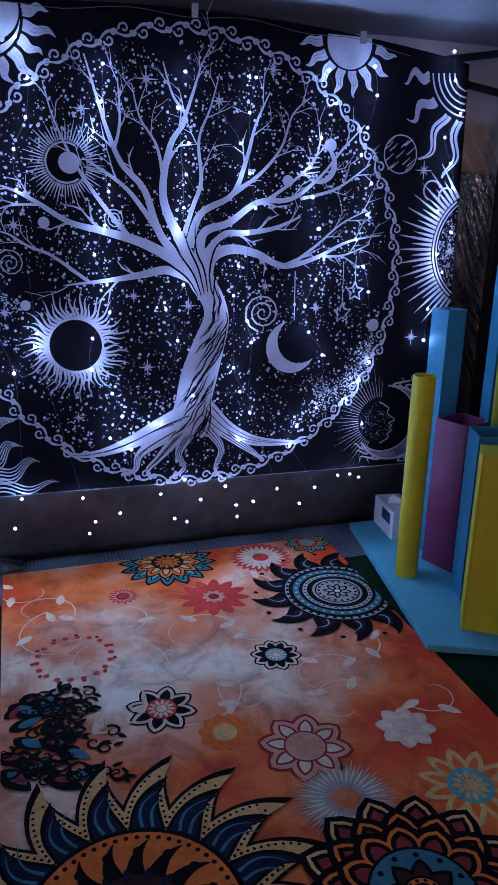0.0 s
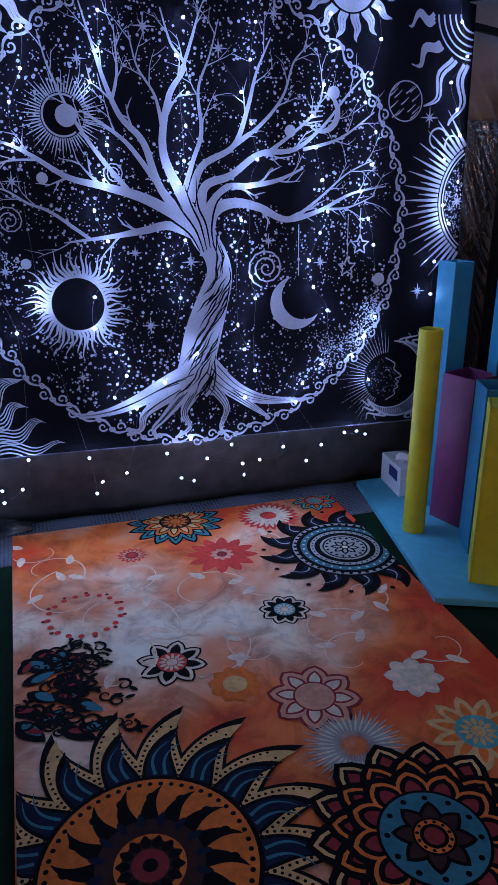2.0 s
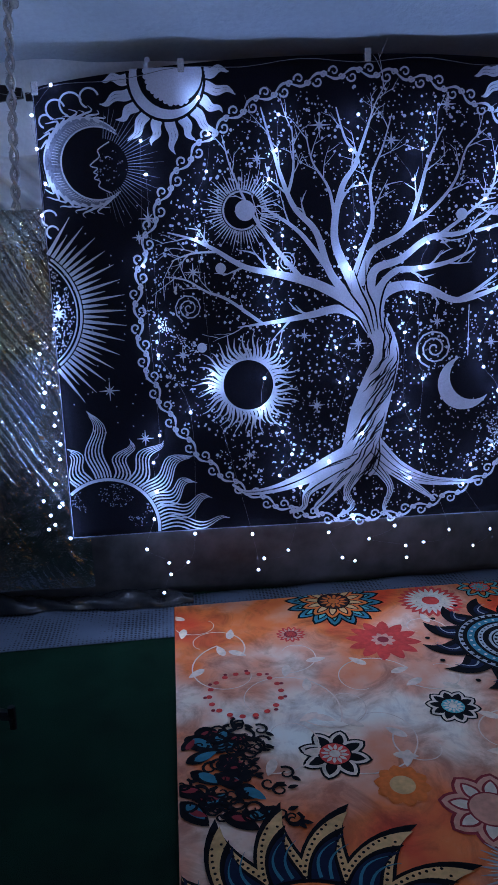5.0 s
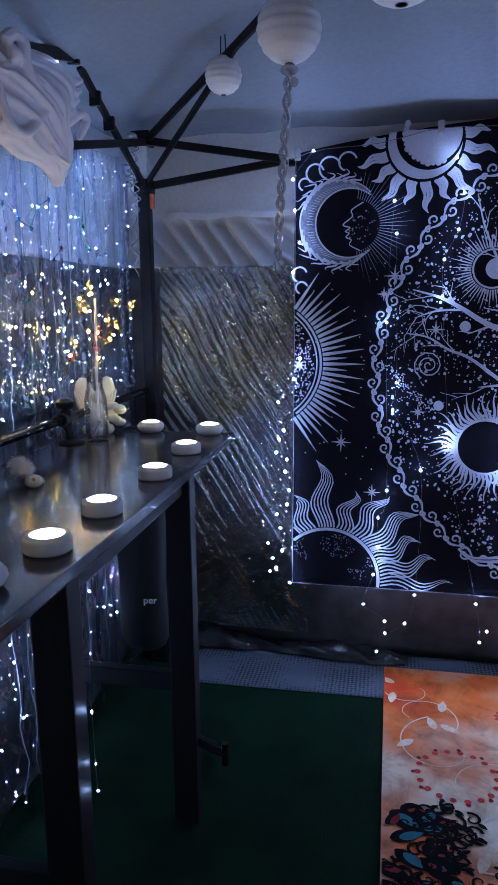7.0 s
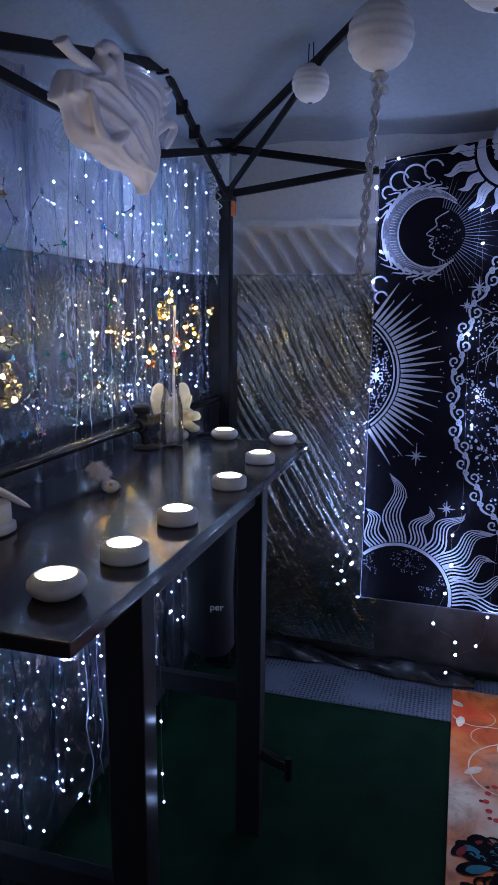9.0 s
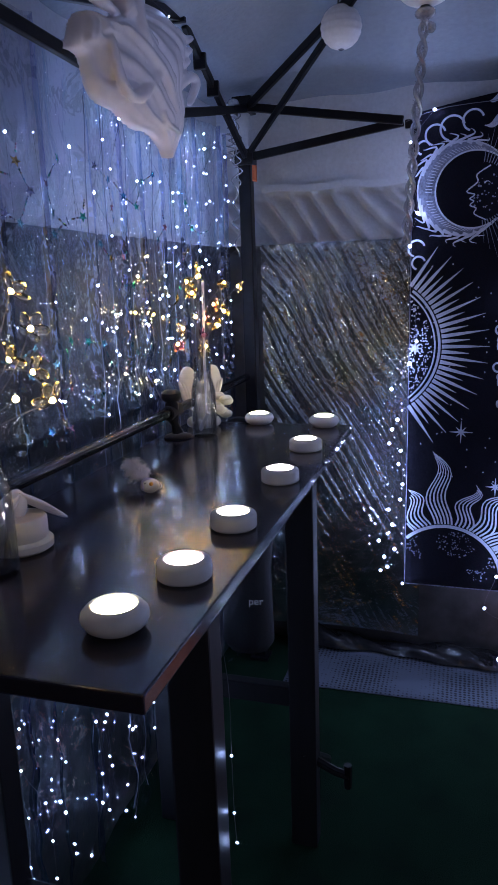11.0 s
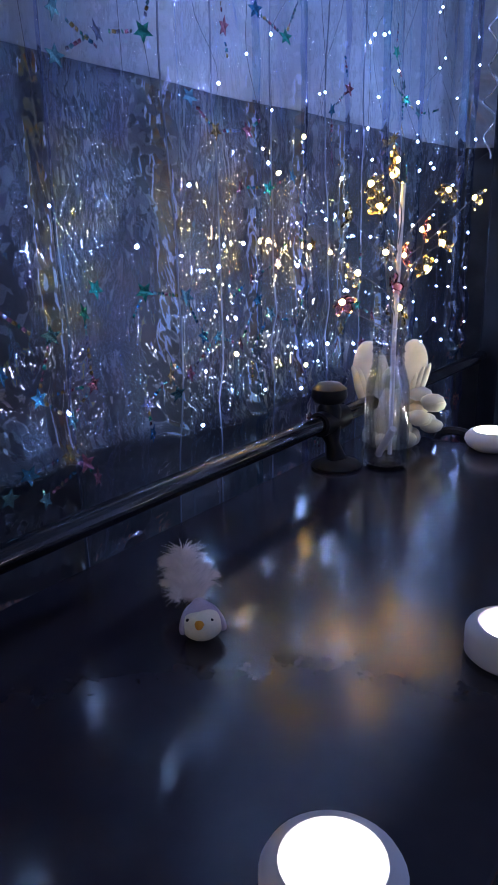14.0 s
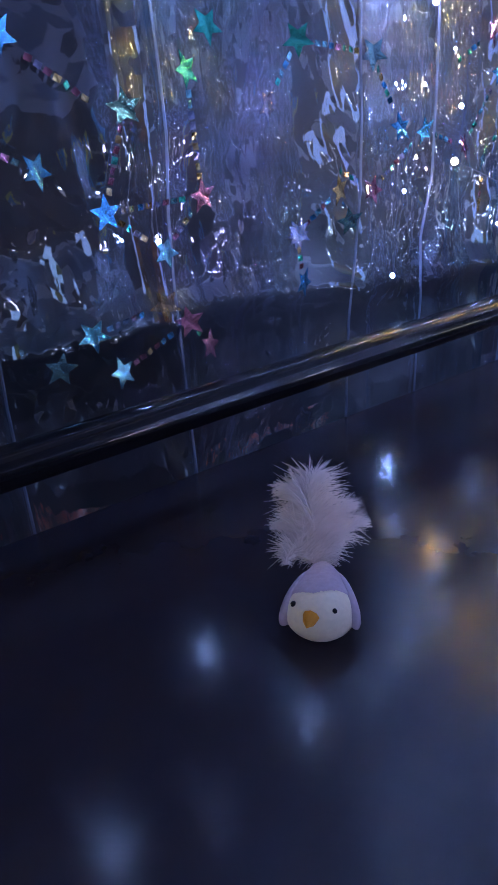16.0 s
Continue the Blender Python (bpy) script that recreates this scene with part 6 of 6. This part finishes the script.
# ---- dark bag under the table ----
bag = thing("dark_bag", "black fabric bag hanging under the table", "bag", at=(-0.82, -0.42, 0.0))
part("body", Shape().lathe((0, 0, 0), [(0.0, 0.24), (0.07, 0.24), (0.09, 0.27), (0.085, 0.5), (0.10, 0.75), (0.10, 0.9), (0.02, 0.95), (0.0, 0.95)], 20, Matrix.Diagonal((0.95, 0.7, 1, 1))), DARK_BAG, bag, smooth="all")
part("strap", Shape().tube(curve([(-0.05, 0.0, 0.93), (-0.03, -0.02, 1.0), (0.03, -0.02, 1.0), (0.05, 0.0, 0.93)], 6), 0.008, 8), DARK_BAG, bag, smooth=True)
tx = bpy.data.curves.new("lettering", "FONT")
tx.body, tx.size, tx.extrude = "per", 0.034, 0.0004
tmp = new("lettering_curve", tx)
letters = bpy.data.meshes.new_from_object(tmp)
bpy.data.objects.remove(tmp)
letters.materials.clear()
letters.materials.append(PAPER)
tl = new("lettering", letters)
tl.parent, tl.matrix_basis = bag, pose(0.022, -0.064, 0.42, 90, 0, 12)

# folding latch at the far leg
part("latch", Shape().tube([(-0.50, -0.94, 0.25), (-0.44, -0.955, 0.235), (-0.405, -0.96, 0.232)], 0.011, 8), POLE, table, smooth=True)
part("latch_grip", Shape().tube([(-0.41, -0.96, 0.20), (-0.41, -0.96, 0.262)], 0.010, 8), POLE, table, smooth=True)

# seam tape on the back cloth
tape = part("seam_tape", Shape().sheet(lambda u, v: (-0.86 + u * 0.52, 0.036 + 0.003 * math.sin(u * 31), 1.712 + 0.022 * v + 0.004 * math.sin(u * 14)), 40, 3), GREY_FABRIC, thick=0.002)
tagged(tape, "grey sewn seam tape across the wall cloth", "trim", kind="structure")
# ---- second bottle with flower lights, winged figurines, round box ----
bottle2 = copy_thing(bottle, pose(-0.795, -1.672, TT))
tagged(bottle2, "clear glass bottle with warm flower lights above it")
branch2 = thing("flower_light_branch", "wire branch of warm clear flower and butterfly lights", "light branch", at=(-0.795, -1.672, TT))
part("stick", Shape().tube([(0.0, 0.0, 0.02), (0.004, 0.0, 0.2), (0.0, -0.01, 0.34)], 0.003, 8), PAPER, branch2, smooth=True)
BIG = glass_flower(0.026, PETAL_CLEAR)
for i, p in enumerate(((0.142, -0.040, 0.258), (0.10, -0.055, 0.262), (0.06, 0.05, 0.34), (0.07, 0.0, 0.39), (0.035, 0.03, 0.30), (0.02, -0.05, 0.36), (0.04, -0.04, 0.42), (-0.03, 0.04, 0.33), (0.05, 0.06, 0.28))):
    root = (0.002, 0.0, 0.2 + 0.01 * i)
    mid = [(a + b) / 2 + r3.uniform(-0.012, 0.012) for a, b in zip(root, p)]
    part("stem_wire", Shape().tube(curve([root, mid, p], 5), 0.0008, 5), WIRE, branch2)
    if i != 1:
        fl = new("flower", BIG)
        fl.parent, fl.matrix_basis = branch2, pose(*p, r3.uniform(50, 110), r3.uniform(-25, 25), r3.uniform(0, 360))
    b = new("bulb", warm_bulb)
    b.parent, b.location = (fl, (0, 0, 0.002)) if i != 1 else (branch2, p)


def winged_figure(name, at, turn, size, label):
    """A small kneeling figurine with two upright wings, one plain mesh."""
    sh = Shape()
    sh.lathe((0, 0, 0), [(0.0, 0), (0.026, 0), (0.028, 0.006), (0.022, 0.03), (0.014, 0.055), (0.009, 0.066), (0.0, 0.068)], 18)
    sh.ball((0, -0.004, 0.080), 0.0135, 14, 9)
    for s in (-1, 1):
        sh.ball((s * 0.022, 0.012, 0.078), 0.044, 20, 14, (0.50, 0.13, 1.0), pose(0, 0, 0, 0, s * 9, 0))
        for k in range(5):
            sh.ball((s * (0.012 + 0.006 * k), 0.008, 0.050 + 0.004 * k), 0.030, 14, 8, (0.16, 0.10, 1.0), pose(0, 0, 0, 0, s * (4 + 4 * k), 0))
    for k in range(9):
        sh.ball((0.036 + 0.010 * math.cos(k), -0.006 + 0.012 * math.sin(k * 1.7), 0.022 + 0.0045 * k), 0.012, 9, 6, (1.2, 0.9, 0.7))
    for k in range(14):
        a = 6.28319 * k / 14
        sh.ball((0.026 * math.cos(a), 0.026 * math.sin(a), 0.010), 0.009, 8, 6)
    sh.v = [tuple(c * size for c in v) for v in sh.v]
    ob = part(name, sh, IVORY, smooth="all")
    ob.matrix_basis = pose(*at, 0, 0, turn)
    return tagged(ob, label, "figurine")


winged_figure("winged_figurine", (-0.868, -0.618, TT + 0.0005), 40, 1.4, "cream winged plaster figurine standing behind the bottle")
rb = thing("round_box", "round white lidded box on the table", "box", at=(-0.822, -1.572, TT + 0.0005))
part("body", Shape().lathe((0, 0, 0), [(0.0, 0), (0.044, 0), (0.050, 0.004), (0.050, 0.014), (0.044, 0.018), (0.0, 0.018)], 36), CUP, rb, smooth=True)
part("lid", Shape().lathe((0, 0, 0.0182), [(0.0, 0), (0.041, 0), (0.043, 0.004), (0.043, 0.030), (0.040, 0.034), (0.0, 0.035)], 36), CUP, rb, smooth=True)
wf = Shape()
peak = Vector((0.0, 0.0, 0.034))
for tip in (Vector((0.040, 0.074, -0.024)), Vector((-0.022, -0.062, -0.016))):
    d = tip - peak
    m = d.to_track_quat("Y", "Z").to_matrix().to_4x4()
    side = m.to_3x3() @ Vector((1, 0, 0))
    for k in range(4):
        c = peak + d * (0.50 - 0.05 * k) + side * (0.006 * k - 0.009)
        wf.ball(c + Vector((0, 0, 0.0015 * k)), d.length * (0.56 - 0.07 * k), 18, 12, (0.24, 1.0, 0.11), m)
wf.ball(peak - Vector((0, 0, 0.016)), 0.020, 16, 10, (0.8, 0.8, 1.2))
ws = part("winged_figurine", wf, CERAMIC, smooth="all")
ws.location = (-0.822, -1.572, TT + 0.0535)
tagged(ws, "white plaster wings lying on the round box", "figurine")

# shiny plastic rolled along the foot of the back wall
def plastic_roll(u, v):
    x = -0.80 + 0.88 * u
    a = 0.15 + 2.9 * v
    r = 0.050 + 0.016 * math.sin(u * 9 + 1) + 0.007 * math.sin(u * 31 + v * 9) + 0.004 * noise.noise((u * 40, v * 8, 2.0))
    return x, 0.085 - r * 0.9 * math.cos(a) - 0.035 * u, 0.008 + r * 1.25 * math.sin(a) * (1 - 0.45 * u)


tagged(part("plastic_roll", Shape().sheet(plastic_roll, 120, 22), SHEEN, smooth="all"), "dark shiny plastic sheet bunched along the wall foot", "plastic sheet")
